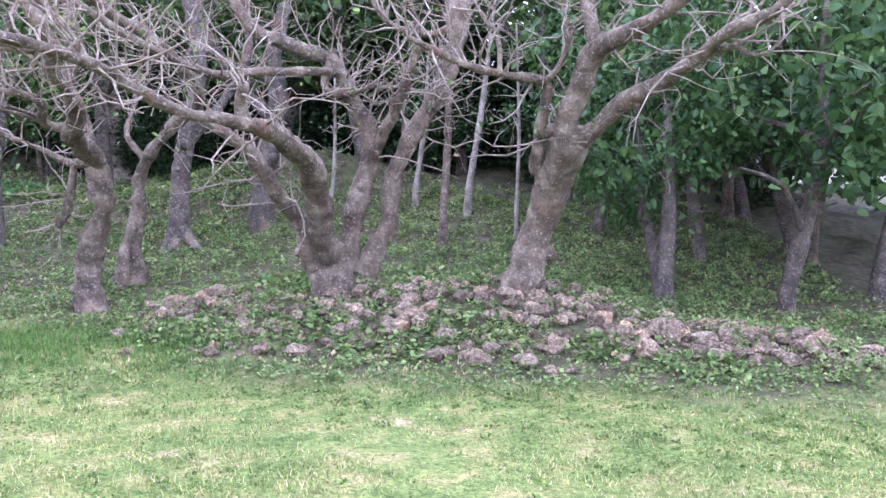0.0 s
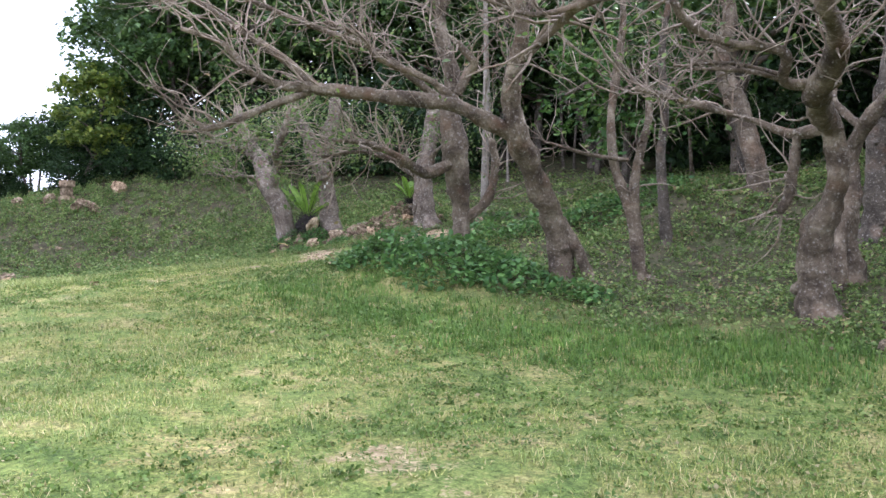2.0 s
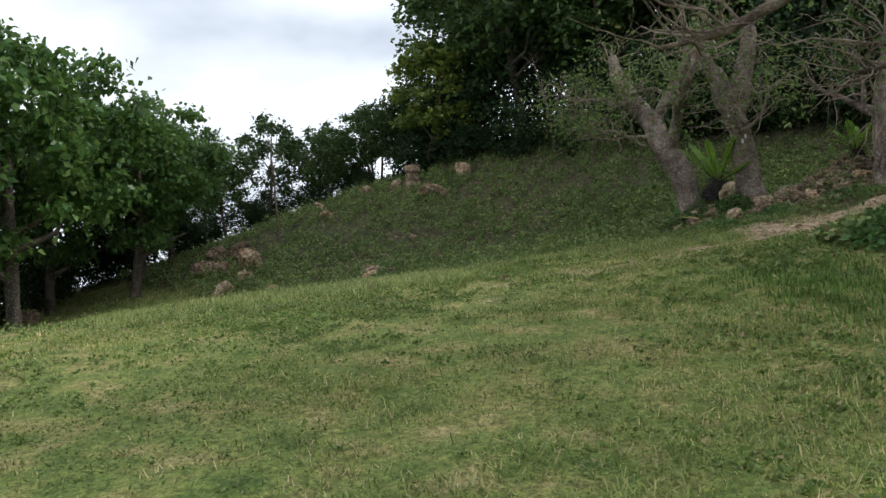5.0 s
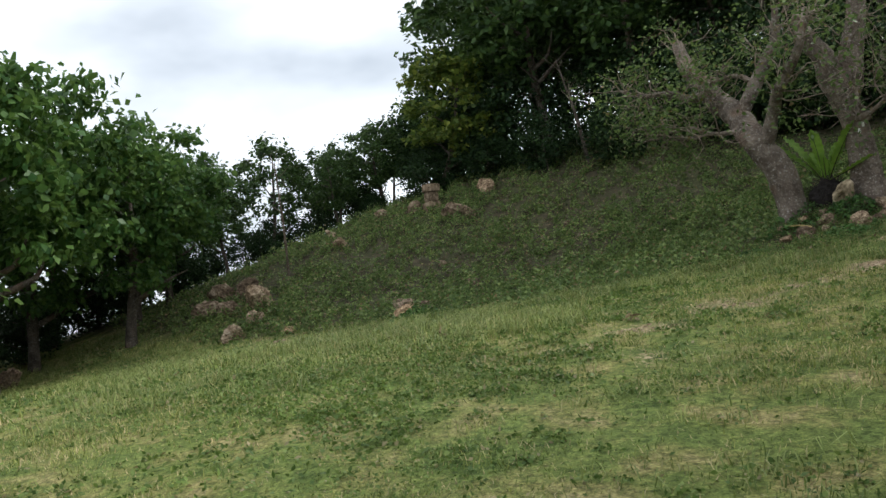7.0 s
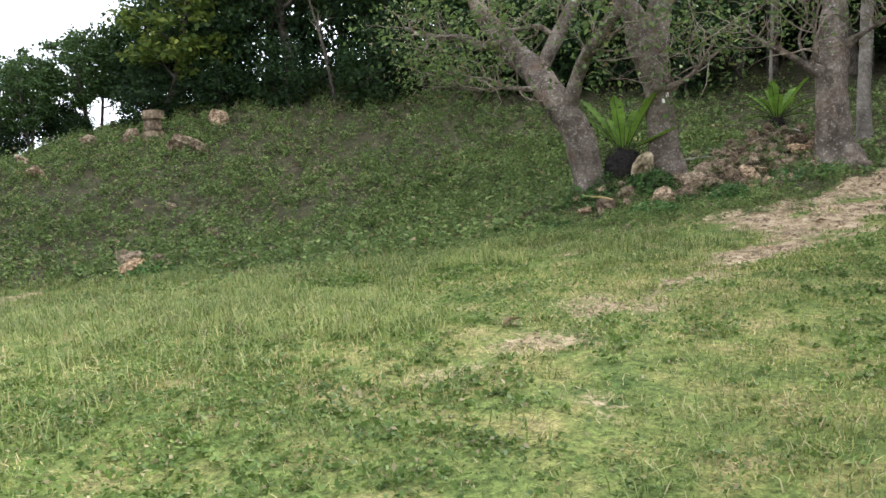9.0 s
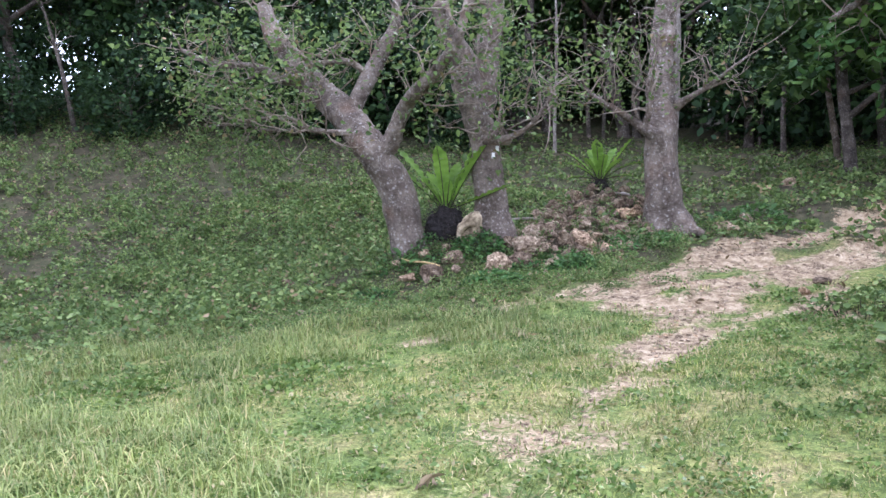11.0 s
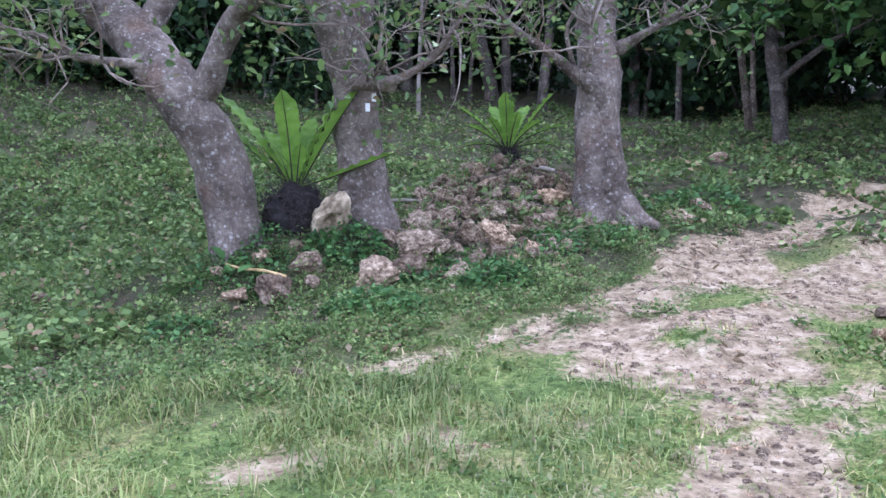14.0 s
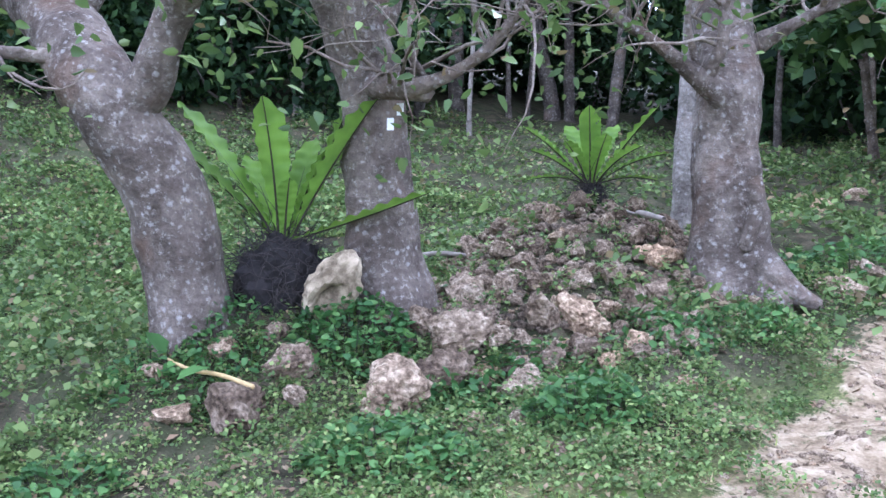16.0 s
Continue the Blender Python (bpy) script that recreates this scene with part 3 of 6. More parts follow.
# fresh green grass at the foot of the wood
blocks = []
x, y = scatter(rng, -13, -2, 7.8, 13.0, 9000)
off = np.abs(y - np.interp(x, [-13, -10, -7, -4, 0], [10.8, 10.0, 10.4, 10.6, 9.6])) / 1.7
keep = (rng.random(len(x)) < np.clip(1 - off ** 2, 0, 1) * np.clip((x + 13) / 2, 0, 1) * np.clip((-2 - x) / 3, 0, 1) * np.clip(0.7 + 0.8 * vnoise(x, y, 51), 0, 1)) & (worn(x, y) < 0.3)
x, y, off = np.repeat(x[keep], 8), np.repeat(y[keep], 8), np.repeat(off[keep], 8)
x, y = x + rng.normal(size=len(x)) * 0.06, y + rng.normal(size=len(x)) * 0.06
blocks.append(blades(x, y, height(x, y), (0.12 - 0.05 * off) * (0.5 + rng.random(len(x))), 0.004 + 0.004 * rng.random(len(x)), rng, 1.0))
stuff("lush_grass", blocks, LUSH_GRASS, "fresh bright green grass along the wood's edge", "grass")

# low leafy herbs on the bank and under the trees
blocks = []
for x0, x1, y0, y1, count, size, fine in ((-38, -18.5, 10.5, 28, 60000, 0.062, False), (-21.5, -13, 12.4, 17.5, 120000, 0.024, False), (-24, -17, 17, 23, 70000, 0.052, False), (-22, -4, 17, 30, 70000, 0.075, False), (-18.8, -14.4, 14.8, 17.2, 60000, 0.02, False), (-12, 6.5, 7.8, 19, 150000, 0.05, False), (-34, -19, 4, 13, 26000, 0.05, False)):
    x, y = scatter(rng, x0, x1, y0, y1, count)
    clump = 0.5 + 0.6 * vnoise(x * 1.1, y * 1.1, 61) + 0.4 * vnoise(x * 3.3, y * 3.3, 62)
    inside = np.maximum(wooded(x, y), 0.12) if y1 > 15.5 else np.clip(0.1 + 1.6 * vnoise(x * 0.7, y * 0.7, 63) + 0.6 * vnoise(x * 2.3, y * 2.3, 64), 0, 1)
    keep = (rng.random(count) < np.clip(clump, 0.06, 1) * inside) & (rng.random(count) > worn(x, y) * 1.3) & keep_out(x, y)
    x, y, clump = x[keep], y[keep], np.clip(clump[keep], 0, 1.3)
    z = height(x, y) + size * (0.15 + 3.3 * clump ** 2 * rng.random(len(x)))
    blocks.append(leaves(np.stack([x, y, z], 1), size * (0.6 + 0.8 * rng.random(len(x))), rng, lift=0.25, wide=0.75, fine=fine, flat=0.7))


def tufts(rng, x0, x1, y0, y1, count, size, spread, tall, per, dense):
    """Domes of leaves, each a small plant, where dense(x, y) lets them grow."""
    x, y = scatter(rng, x0, x1, y0, y1, count)
    keep = (rng.random(count) < dense(x, y)) & (rng.random(count) > worn(x, y) * 1.5) & keep_out(x, y)
    x, y = x[keep], y[keep]
    k = 0.45 + rng.random(len(x)) ** 1.5
    x, y, k = np.repeat(x, per), np.repeat(y, per), np.repeat(k, per)
    a, r = rng.random(len(x)) * 2 * np.pi, np.sqrt(rng.random(len(x)))
    px, py = x + np.cos(a) * r * spread * k, y + np.sin(a) * r * spread * k
    z = height(px, py) + tall * k * (1 - 0.8 * r ** 2) * (0.25 + 0.75 * rng.random(len(x)) ** 0.6)
    return leaves(np.stack([px, py, z], 1), size * (0.6 + 0.7 * rng.random(len(x))), rng, lift=0.2, wide=0.7, flat=0.5)


def on_bank(x, y):
    return wooded(x, y) * np.clip(0.72 + 0.5 * vnoise(x * 0.5, y * 0.5, 68) + 0.5 * vnoise(x * 1.7, y * 1.7, 69), 0.2, 1)


blocks.append(tufts(rng, -37, -18.5, 10, 25, 5600, 0.07, 0.17, 0.34, 34, on_bank))
blocks.append(tufts(rng, -24, -13.6, 12.6, 19.5, 3000, 0.03, 0.12, 0.17, 60, on_bank))
blocks.append(tufts(rng, -19, -13.8, 12.4, 16.6, 2600, 0.024, 0.085, 0.07, 46, on_bank))
blocks.append(tufts(rng, -12, 6.5, 8.5, 20, 2800, 0.055, 0.17, 0.16, 34, on_bank))
blocks.append(tufts(rng, -14, -4, 16, 27, 900, 0.09, 0.22, 0.16, 26, on_bank))
stuff("ground_herbs", blocks, HERB, "low leafy green ground herbs covering the bank", "ground cover")

# broad-leaved weeds in dark patches over the lawn
blocks = []
for x0, x1, y0, y1, count, size in ((-19, -12, 6, 15, 70000, 0.021), (-14, 4, 2.8, 10, 110000, 0.023), (-24, -14, 5, 12, 30000, 0.035)):
    x, y = scatter(rng, x0, x1, y0, y1, count)
    patch = 0.25 + 1.5 * vnoise(x * 0.8, y * 0.8, 65) + 1.0 * vnoise(x * 2.6, y * 2.6, 66) + 0.5 * vnoise(x * 7, y * 7, 67)
    keep = (rng.random(count) < np.clip(patch, 0.03, 1)) & (rng.random(count) > worn(x, y) * 1.4) & (wooded(x, y) < 0.8)
    x, y, patch = x[keep], y[keep], np.clip(patch[keep], 0, 1.6)
    z = height(x, y) + size * (0.2 + 1.0 * patch * rng.random(len(x)))
    blocks.append(leaves(np.stack([x, y, z], 1), size * (0.6 + 0.9 * rng.random(len(x))), rng, lift=0.3, wide=0.5, flat=0.6))


def on_lawn(x, y):
    patch = vnoise(x * 0.45 + 3, y * 0.6, 58) + 0.7 * vnoise(x * 1.3, y * 1.3, 59) + 0.5 * vnoise(x * 3.4, y * 3.4, 60)
    return np.clip(0.15 + 1.1 * patch, 0.05, 1) * (1 - 0.8 * wooded(x, y))


blocks.append(tufts(rng, -19, 4, 2.8, 10, 9500, 0.034, 0.075, 0.035, 13, on_lawn))
blocks.append(tufts(rng, -19, -11, 6, 15, 4200, 0.032, 0.075, 0.04, 15, on_lawn))
blocks.append(tufts(rng, -14, -12.2, 11, 15, 300, 0.034, 0.12, 0.07, 40, lambda x, y: np.full(len(x), 0.75)))
blocks.append(tufts(rng, -30, -17, 4, 12.5, 3500, 0.055, 0.11, 0.05, 11, on_lawn))
stuff("lawn_weeds", blocks, LAWN_WEED, "dark broad-leaved weeds in patches over the lawn", "weeds")

# fallen leaves
x, y = scatter(rng, -34, 6, 9, 28, 30000)
keep = (rng.random(len(x)) < wooded(x, y) * np.clip(0.5 + vnoise(x * 0.7, y * 0.7, 71), 0.05, 1)) & keep_out(x, y)
x, y = x[keep], y[keep]
blocks = [leaves(np.stack([x, y, height(x, y) + 0.012], 1), 0.05 + 0.05 * rng.random(len(x)), rng, wide=0.6, flat=0.92)]
x, y = scatter(rng, -21, -13, 13, 19, 3800)
keep = (rng.random(len(x)) < wooded(x, y)) & keep_out(x, y)
x, y = x[keep], y[keep]
blocks.append(leaves(np.stack([x, y, height(x, y) + 0.02 + 0.05 * rng.random(len(x))], 1), 0.018 + 0.025 * rng.random(len(x)), rng, wide=0.6, flat=0.85))
stuff("leaf_litter", blocks, DEAD_LEAF, "brown fallen leaves lying under the trees", "leaf litter")


# ---------------------------------------------------------------- trees drawn limb by limb
def twigs_from(line, rng, count, length, start=0.25, up=0.35, sub=3, thick=0.5):
    """Crooked twigs that leave a limb, each with side twigs. Gives lines and the places of their tips."""
    lines, tips = [], []
    k = len(line)
    for _ in range(count):
        i = int(k * (start + (1 - start) * rng.random() ** 0.8)) % k
        base, r0 = line[i, :3], min(line[i, 3] * thick, 0.017)
        d = rng.normal(size=3)
        d[2] += up
        along = line[min(i + 1, k - 1), :3] - line[max(i - 1, 0), :3]
        d = d / np.linalg.norm(d) + 0.7 * along / (np.linalg.norm(along) + 1e-9)
        d /= np.linalg.norm(d)
        ln = length * (0.4 + 0.9 * rng.random())
        pts, p, n = [], base.copy(), 5
        for j in range(n):
            pts.append((*p, r0 * (1 - 0.8 * j / n)))
            d = d + rng.normal(size=3) * 0.33
            d[2] += 0.1 * up
            d /= np.linalg.norm(d)
            p = p + d * ln / (n - 1)
        lines.append(np.array(pts))
        tips.append(p)
        for _ in range(sub):
            j = rng.integers(1, n)
            q, e = np.array(pts[j][:3]), d + rng.normal(size=3) * 0.9
            e /= np.linalg.norm(e)
            l2, sp = ln * (0.25 + 0.4 * rng.random()), []
            for h in range(4):
                sp.append((*q, max(0.0028, pts[j][3] * 0.6 * (1 - 0.75 * h / 3))))
                e = e + rng.normal(size=3) * 0.35 + np.array((0, 0, 0.08 * up))
                e /= np.linalg.norm(e)
                q = q + e * l2 / 3
            lines.append(np.array(sp))
            tips.append(q)
    return lines, tips


def limb_tree(x, y, limbs, bark, label, seed, twig_count=9, twig_length=0.9, leaf_mat=None, leaf_count=0, leaf_size=0.07, rough=0.2, flute=0.0, sub=3, knots=4, name="bare_tree", group="", clear=2.0, slim=0.13):
    rng = np.random.default_rng(seed)
    z0 = base_z(x, y)
    tree = thing(name, x, y, z0, label, "tree", group)
    first = limbs[0]
    bx, by, bz, br = first[0]
    floor = ground_z(x + bx, y + by) - z0
    if bz > floor - 0.15:
        limbs = [[(bx - 0.3 * (first[1][0] - bx), by, floor - 0.2, br * 1.08)] + first] + limbs[1:]
    lines, tips = [], []
    for i, limb in enumerate(limbs):
        line = curve_through([(px, py, pz, pr * (0.92 - slim * min(1.0, max(0.0, (pr - 0.04) / 0.1)))) for px, py, pz, pr in limb], 0.06)
        thick = max(p[3] for p in limb)
        if i == 0:
            low = np.clip((floor + 0.45 - line[:, 2]) / 0.5, 0, 1)
            line[:, 3] *= 1 + 0.12 * low ** 2
        s = Shape()
        tube(s, line, 24 if thick > 0.2 else 12 if thick > 0.08 else 7, rough if thick > 0.03 else rough * 0.6, seed + i * 3.7, flute if i == 0 else 0)
        for _ in range(knots if thick > 0.1 else (2 if thick > 0.05 else 0)):
            j = rng.integers(2, max(3, len(line) - 2))
            d = rng.normal(size=3)
            d /= np.linalg.norm(d)
            p = line[j, :3] + d * line[j, 3] * 0.5
            q = p + d * line[j, 3] * (0.7 + 0.4 * rng.random())
            r = line[j, 3] * (0.3 + 0.2 * rng.random())
            tube(s, curve_through([(*p, r * 1.5), (*((p + q) / 2), r * 1.15), (*q, r * 0.85)], 0.05), 8, 0.25, seed + j)
        part("trunk" if i == 0 else "limb", s.mesh("limb", bark), tree)
        free = line[line[:, 2] > clear] if i == 0 else line
        if len(free) > 3 and line[:, 2].max() > 1.8 and (i == 0 or thick < 0.3):
            long = np.linalg.norm(free[-1, :3] - free[0, :3])
            a, b = twigs_from(free, rng, int(twig_count * (0.4 + long * 0.55)), twig_length, 0.3 if i else 0.1, sub=sub)
            lines += a
            tips += b
    if lines:
        s = Shape()
        for line in lines:
            tube(s, line, 4)
        part("twig_growth", s.mesh("twig_growth", TWIG), tree, kind="stuff")
    if leaf_mat and leaf_count and tips:
        tips = np.array(tips)
        c = tips[rng.integers(0, len(tips), leaf_count)] + rng.normal(size=(leaf_count, 3)) * 0.13
        v, f = leaves(c, leaf_size * (0.6 + 0.8 * rng.random(leaf_count)), rng, droop=0.3, wide=0.6, fine=leaf_size > 0.06)
        part("leaves", mesh_from("leaves", v, f, leaf_mat), tree, kind="stuff")
    return tree


twisted_limbs = []
twisted_limbs.append([(0.01, 0, -0.11, 0.278), (-0.04, -0.01, 0.38, 0.258), (-0.07, -0.02, 0.83, 0.245), (0.14, -0.17, 1.27, 0.19), (0.32, -0.33, 1.76, 0.181), (0.27, -0.44, 2.15, 0.179), (0.28, -0.86, 2.33, 0.178), (0.36, -1.46, 2.46, 0.151), (0.61, -1.91, 2.65, 0.128), (0.72, -2.4, 2.82, 0.111), (0.71, -2.81, 2.99, 0.101), (0.86, -3.08, 3.19, 0.093), (0.75, -3.32, 3.44, 0.082), (0.61, -3.56, 3.76, 0.053)])
twisted_limbs.append([(0.86, -3.08, 3.19, 0.074), (0.64, -3.35, 3.12, 0.063), (0.29, -3.65, 3.07, 0.062), (-0.41, -4.36, 2.92, 0.054), (-0.86, -4.38, 2.89, 0.05), (-1.07, -4.33, 2.81, 0.047), (-1.42, -4.33, 2.54, 0.03)])
twisted_limbs.append([(-0.86, -4.38, 2.89, 0.038), (-1.22, -4.58, 2.83, 0.025), (-1.56, -4.78, 2.98, 0.016)])
twisted_limbs.append([(0.35, -1.46, 2.5, 0.101), (0.07, -1.64, 2.56, 0.067), (0.14, -1.93, 2.8, 0.059), (-0.28, -2.15, 2.9, 0.053), (-0.49, -2.31, 2.99, 0.053), (-0.64, -2.56, 3.14, 0.046), (-0.68, -2.78, 3.28, 0.03)])
twisted_limbs.append([(0.04, -1.65, 2.58, 0.033), (-0.23, -1.93, 2.66, 0.027), (-0.72, -2.27, 2.7, 0.021)])
twisted_limbs.append([(0.04, -1.65, 2.63, 0.028), (-0.36, -1.96, 2.75, 0.022), (-0.84, -2.3, 2.74, 0.016)])
twisted_limbs.append([(0.29, -0.44, 2.19, 0.093), (-0.12, -0.34, 2.18, 0.069), (-0.33, -0.3, 2.25, 0.057), (-0.72, -0.4, 2.44, 0.057), (-1.25, -0.65, 2.64, 0.05), (-1.81, -0.96, 2.86, 0.037)])
twisted_limbs.append([(-0.11, -0.34, 2.18, 0.063), (-0.15, -0.35, 1.86, 0.063), (-0.21, -0.37, 1.5, 0.069), (-0.31, -0.39, 1.28, 0.057)])
slim_limbs = []
slim_limbs.append([(-0.01, -0, 0.04, 0.263), (-0.04, -0.01, 0.54, 0.204), (0.06, 0.01, 1.13, 0.146), (0.1, 0.02, 1.72, 0.146), (0.36, -0.22, 2.17, 0.135), (0.81, -0.43, 2.55, 0.118), (1.13, -0.66, 2.75, 0.109), (1.37, -1.01, 2.96, 0.098), (1.16, -1.78, 3.41, 0.093), (0.74, -2.39, 3.69, 0.082), (0.48, -2.97, 3.87, 0.067)])
slim_limbs.append([(-0.05, -0.42, -0.19, 0.127), (-0.05, -0.32, 0.46, 0.114), (0.06, -0.19, 0.96, 0.101)])
slim_limbs.append([(0.25, -0.15, 2.03, 0.072), (-0.1, -0.02, 2.49, 0.058), (-0.04, 0.19, 3.12, 0.052), (-0.32, 0.34, 3.8, 0.045)])
rooted_limbs = []
rooted_limbs.append([(-0, -0, -0.11, 0.433), (0.03, 0.01, 0.27, 0.289), (0.06, 0.02, 1.03, 0.231), (0.15, 0.05, 1.9, 0.222), (0.32, 0.1, 2.78, 0.212), (0.39, 0.12, 3.76, 0.193), (0.12, 0.25, 4.89, 0.166), (-0.21, 0.25, 5.77, 0.118)])
rooted_limbs.append([(0.11, -0.07, 0.38, 0.153), (0.48, -0.27, -0.05, 0.122), (0.91, -0.45, -0.26, 0.092), (1.27, -0.65, -0.45, 0.054)])
rooted_limbs.append([(0.22, 0.07, 2.01, 0.135), (0.83, 0.47, 2.95, 0.117), (1.22, 0.7, 3.9, 0.098), (1.09, 0.76, 4.93, 0.089)])
many_stemmed_limbs = []
many_stemmed_limbs.append([(0.08, 0.01, 0.4, 0.399), (-0.04, -0, 0.78, 0.316), (-0.07, -0.31, 1.13, 0.255), (-0.02, -0.91, 1.64, 0.21), (-0.06, -1.62, 2.02, 0.185), (-0.17, -2.34, 2.2, 0.167), (-0.29, -2.86, 2.27, 0.138), (-0.41, -3.28, 2.27, 0.111), (-0.58, -3.51, 2.28, 0.089), (-0.99, -3.66, 2.34, 0.083), (-1.28, -4.1, 2.48, 0.075), (-1.44, -4.73, 2.58, 0.065), (-1.63, -5.06, 2.62, 0.058), (-1.92, -5.3, 2.67, 0.053), (-2.31, -5.55, 2.7, 0.035)])
many_stemmed_limbs.append([(-0.19, -0.03, 0.74, 0.206), (-0.36, -0.25, 1.29, 0.162), (-0.57, -0.58, 1.66, 0.145), (-0.76, -0.91, 2.01, 0.128), (-0.94, -1.13, 2.27, 0.107), (-1.13, -1.36, 2.43, 0.087), (-1.31, -1.49, 2.56, 0.055)])
many_stemmed_limbs.append([(0.2, 0.03, 0.65, 0.275), (0.3, 0.04, 1.14, 0.193), (0.38, 0.05, 1.62, 0.179), (0.56, 0.07, 2.27, 0.179), (0.52, 0.07, 2.75, 0.151), (0.28, 0.04, 3.15, 0.138), (0.03, 0.1, 3.65, 0.125), (-0.54, 0.13, 3.89, 0.112), (-1.11, 0.15, 4.14, 0.099), (-1.53, 0.2, 4.73, 0.085)])
many_stemmed_limbs.append([(0.56, 0.07, 2.27, 0.124), (0.88, -0.49, 2.73, 0.085), (1.14, -0.86, 3.25, 0.076), (1.28, -1.04, 3.76, 0.056), (1.14, -1.26, 4.21, 0.043)])
many_stemmed_limbs.append([(0.48, 0.06, 0.61, 0.248), (0.64, 0.08, 0.98, 0.206), (0.84, 0.11, 1.46, 0.138), (0.88, 0.12, 2.03, 0.138), (1.2, 0.16, 2.68, 0.158), (1.45, 0.19, 3.09, 0.158), (1.69, 0.22, 3.63, 0.165), (1.85, 0.25, 4.33, 0.172), (1.82, 0.44, 5.13, 0.14)])
many_stemmed_limbs.append([(-0.46, -3.29, 2.29, 0.091), (-0.47, -3.39, 2.47, 0.075), (-0.39, -3.58, 2.62, 0.064)])
many_stemmed_limbs.append([(0.12, 0.02, 3.47, 0.096), (-0.03, -0.31, 3.44, 0.06), (-0.12, -0.52, 3.39, 0.059), (-0.73, -0.9, 3.31, 0.064), (-1.32, -1.18, 3.22, 0.057), (-1.95, -1.47, 3.44, 0.056), (-2.47, -1.74, 3.72, 0.049), (-3.01, -1.91, 4.08, 0.036)])
many_stemmed_limbs.append([(0.03, 0.1, 3.81, 0.083), (-0.07, -0.01, 3.3, 0.062), (0.22, -0.17, 3.14, 0.054), (0.79, -0.3, 3.28, 0.027)])
many_stemmed_limbs.append([(-1.28, -4.1, 2.48, 0.047), (-1.64, -4.25, 2.69, 0.037), (-1.8, -4.48, 2.99, 0.04), (-1.99, -4.6, 3.2, 0.036)])
many_stemmed_limbs.append([(1.85, 0.25, 4.25, 0.096), (1.4, 0.39, 4.12, 0.063), (0.81, 0.51, 4.32, 0.05), (0.47, 0.57, 4.84, 0.043)])
stout_limbs = []
stout_limbs.append([(0.01, -0, 0.59, 0.324), (0.14, -0.01, 1.05, 0.272), (0.28, -0.23, 1.57, 0.286), (0.4, -0.64, 2.05, 0.294), (0.52, -1.05, 2.37, 0.272), (0.47, -1.15, 2.58, 0.176), (0.6, -1.36, 2.98, 0.166), (0.73, -1.67, 3.34, 0.15), (1.05, -2.31, 3.41, 0.11), (1.36, -2.73, 3.58, 0.09), (1.63, -2.96, 3.85, 0.068)])
stout_limbs.append([(0.73, -1.67, 3.31, 0.111), (0.67, -1.57, 3.66, 0.096), (0.62, -1.46, 4.02, 0.085), (0.47, -1.35, 4.52, 0.069)])
stout_limbs.append([(0.55, -1.05, 2.32, 0.177), (0.75, -1.27, 2.45, 0.145), (1, -1.7, 2.69, 0.123), (1.35, -2.33, 2.87, 0.094), (1.58, -2.76, 3, 0.085), (1.73, -3.17, 3.15, 0.081), (2.04, -3.5, 3.25, 0.065), (2.15, -3.61, 3.4, 0.055)])
stout_limbs.append([(1.64, -2.76, 3.03, 0.045), (1.82, -3.08, 3.03, 0.034), (1.94, -3.19, 2.92, 0.029), (2.11, -3.21, 2.95, 0.019), (2.25, -3.22, 3.11, 0.014)])
stout_limbs.append([(0.16, -0.52, 2.06, 0.136), (0.15, -0.92, 2.44, 0.089), (0.18, -1.12, 2.76, 0.07), (0.19, -1.22, 3.04, 0.075), (-0.35, -1.57, 3.07, 0.05), (-0.82, -2.03, 3.09, 0.048), (-1.42, -2.38, 3.3, 0.03)])
stout_limbs.append([(0.19, -1.22, 3.04, 0.046), (0.34, -1.34, 3.22, 0.04), (0.49, -1.45, 3.63, 0.028)])
stout_limbs.append([(-0.39, -1.67, 3.05, 0.039), (-0.41, -1.67, 3.44, 0.033), (-0.61, -1.65, 3.77, 0.028)])
stout_limbs.append([(0.45, -1.05, 2.53, 0.083), (0.22, -0.92, 2.48, 0.084), (0.16, -0.82, 2.35, 0.072)])
bulging_limbs = []
bulging_limbs.append([(0.04, 0.03, 0.24, 0.202), (0.09, 0.07, 0.76, 0.178), (0.08, 0.06, 1.14, 0.202), (0.11, -0.04, 1.6, 0.257), (0.14, -0.15, 2.05, 0.24), (0.07, -0.19, 2.61, 0.192), (0.12, -0.16, 3.26, 0.16), (-0.01, -0.26, 4, 0.12), (0.07, -0.2, 4.85, 0.096)])
bulging_limbs.append([(0.13, 0.09, 0.9, 0.113), (0.34, 0.25, 1.09, 0.097), (0.49, 0.36, 1.37, 0.089), (0.54, 0.4, 1.84, 0.081), (0.5, 0.38, 2.17, 0.065)])
bulging_limbs.append([(0.1, -0.18, 1.77, 0.128), (-0.08, -0.68, 1.61, 0.109), (-0.16, -1.12, 1.8, 0.069), (-0.36, -1.64, 1.98, 0.045), (-0.6, -2.19, 2.02, 0.029)])
bulging_limbs.append([(0, -0.5, 1.62, 0.055), (-0.16, -0.99, 1.68, 0.046), (-0.49, -1.61, 1.88, 0.03), (-0.8, -2.21, 1.79, 0.022)])
bulging_limbs.append([(0.11, -0.17, 2.61, 0.096), (-0.2, -0.77, 3.1, 0.078), (-0.47, -1.35, 3.46, 0.061), (-0.99, -1.98, 3.74, 0.045), (-1.72, -2.78, 4.15, 0.037)])
leaning_limbs = []
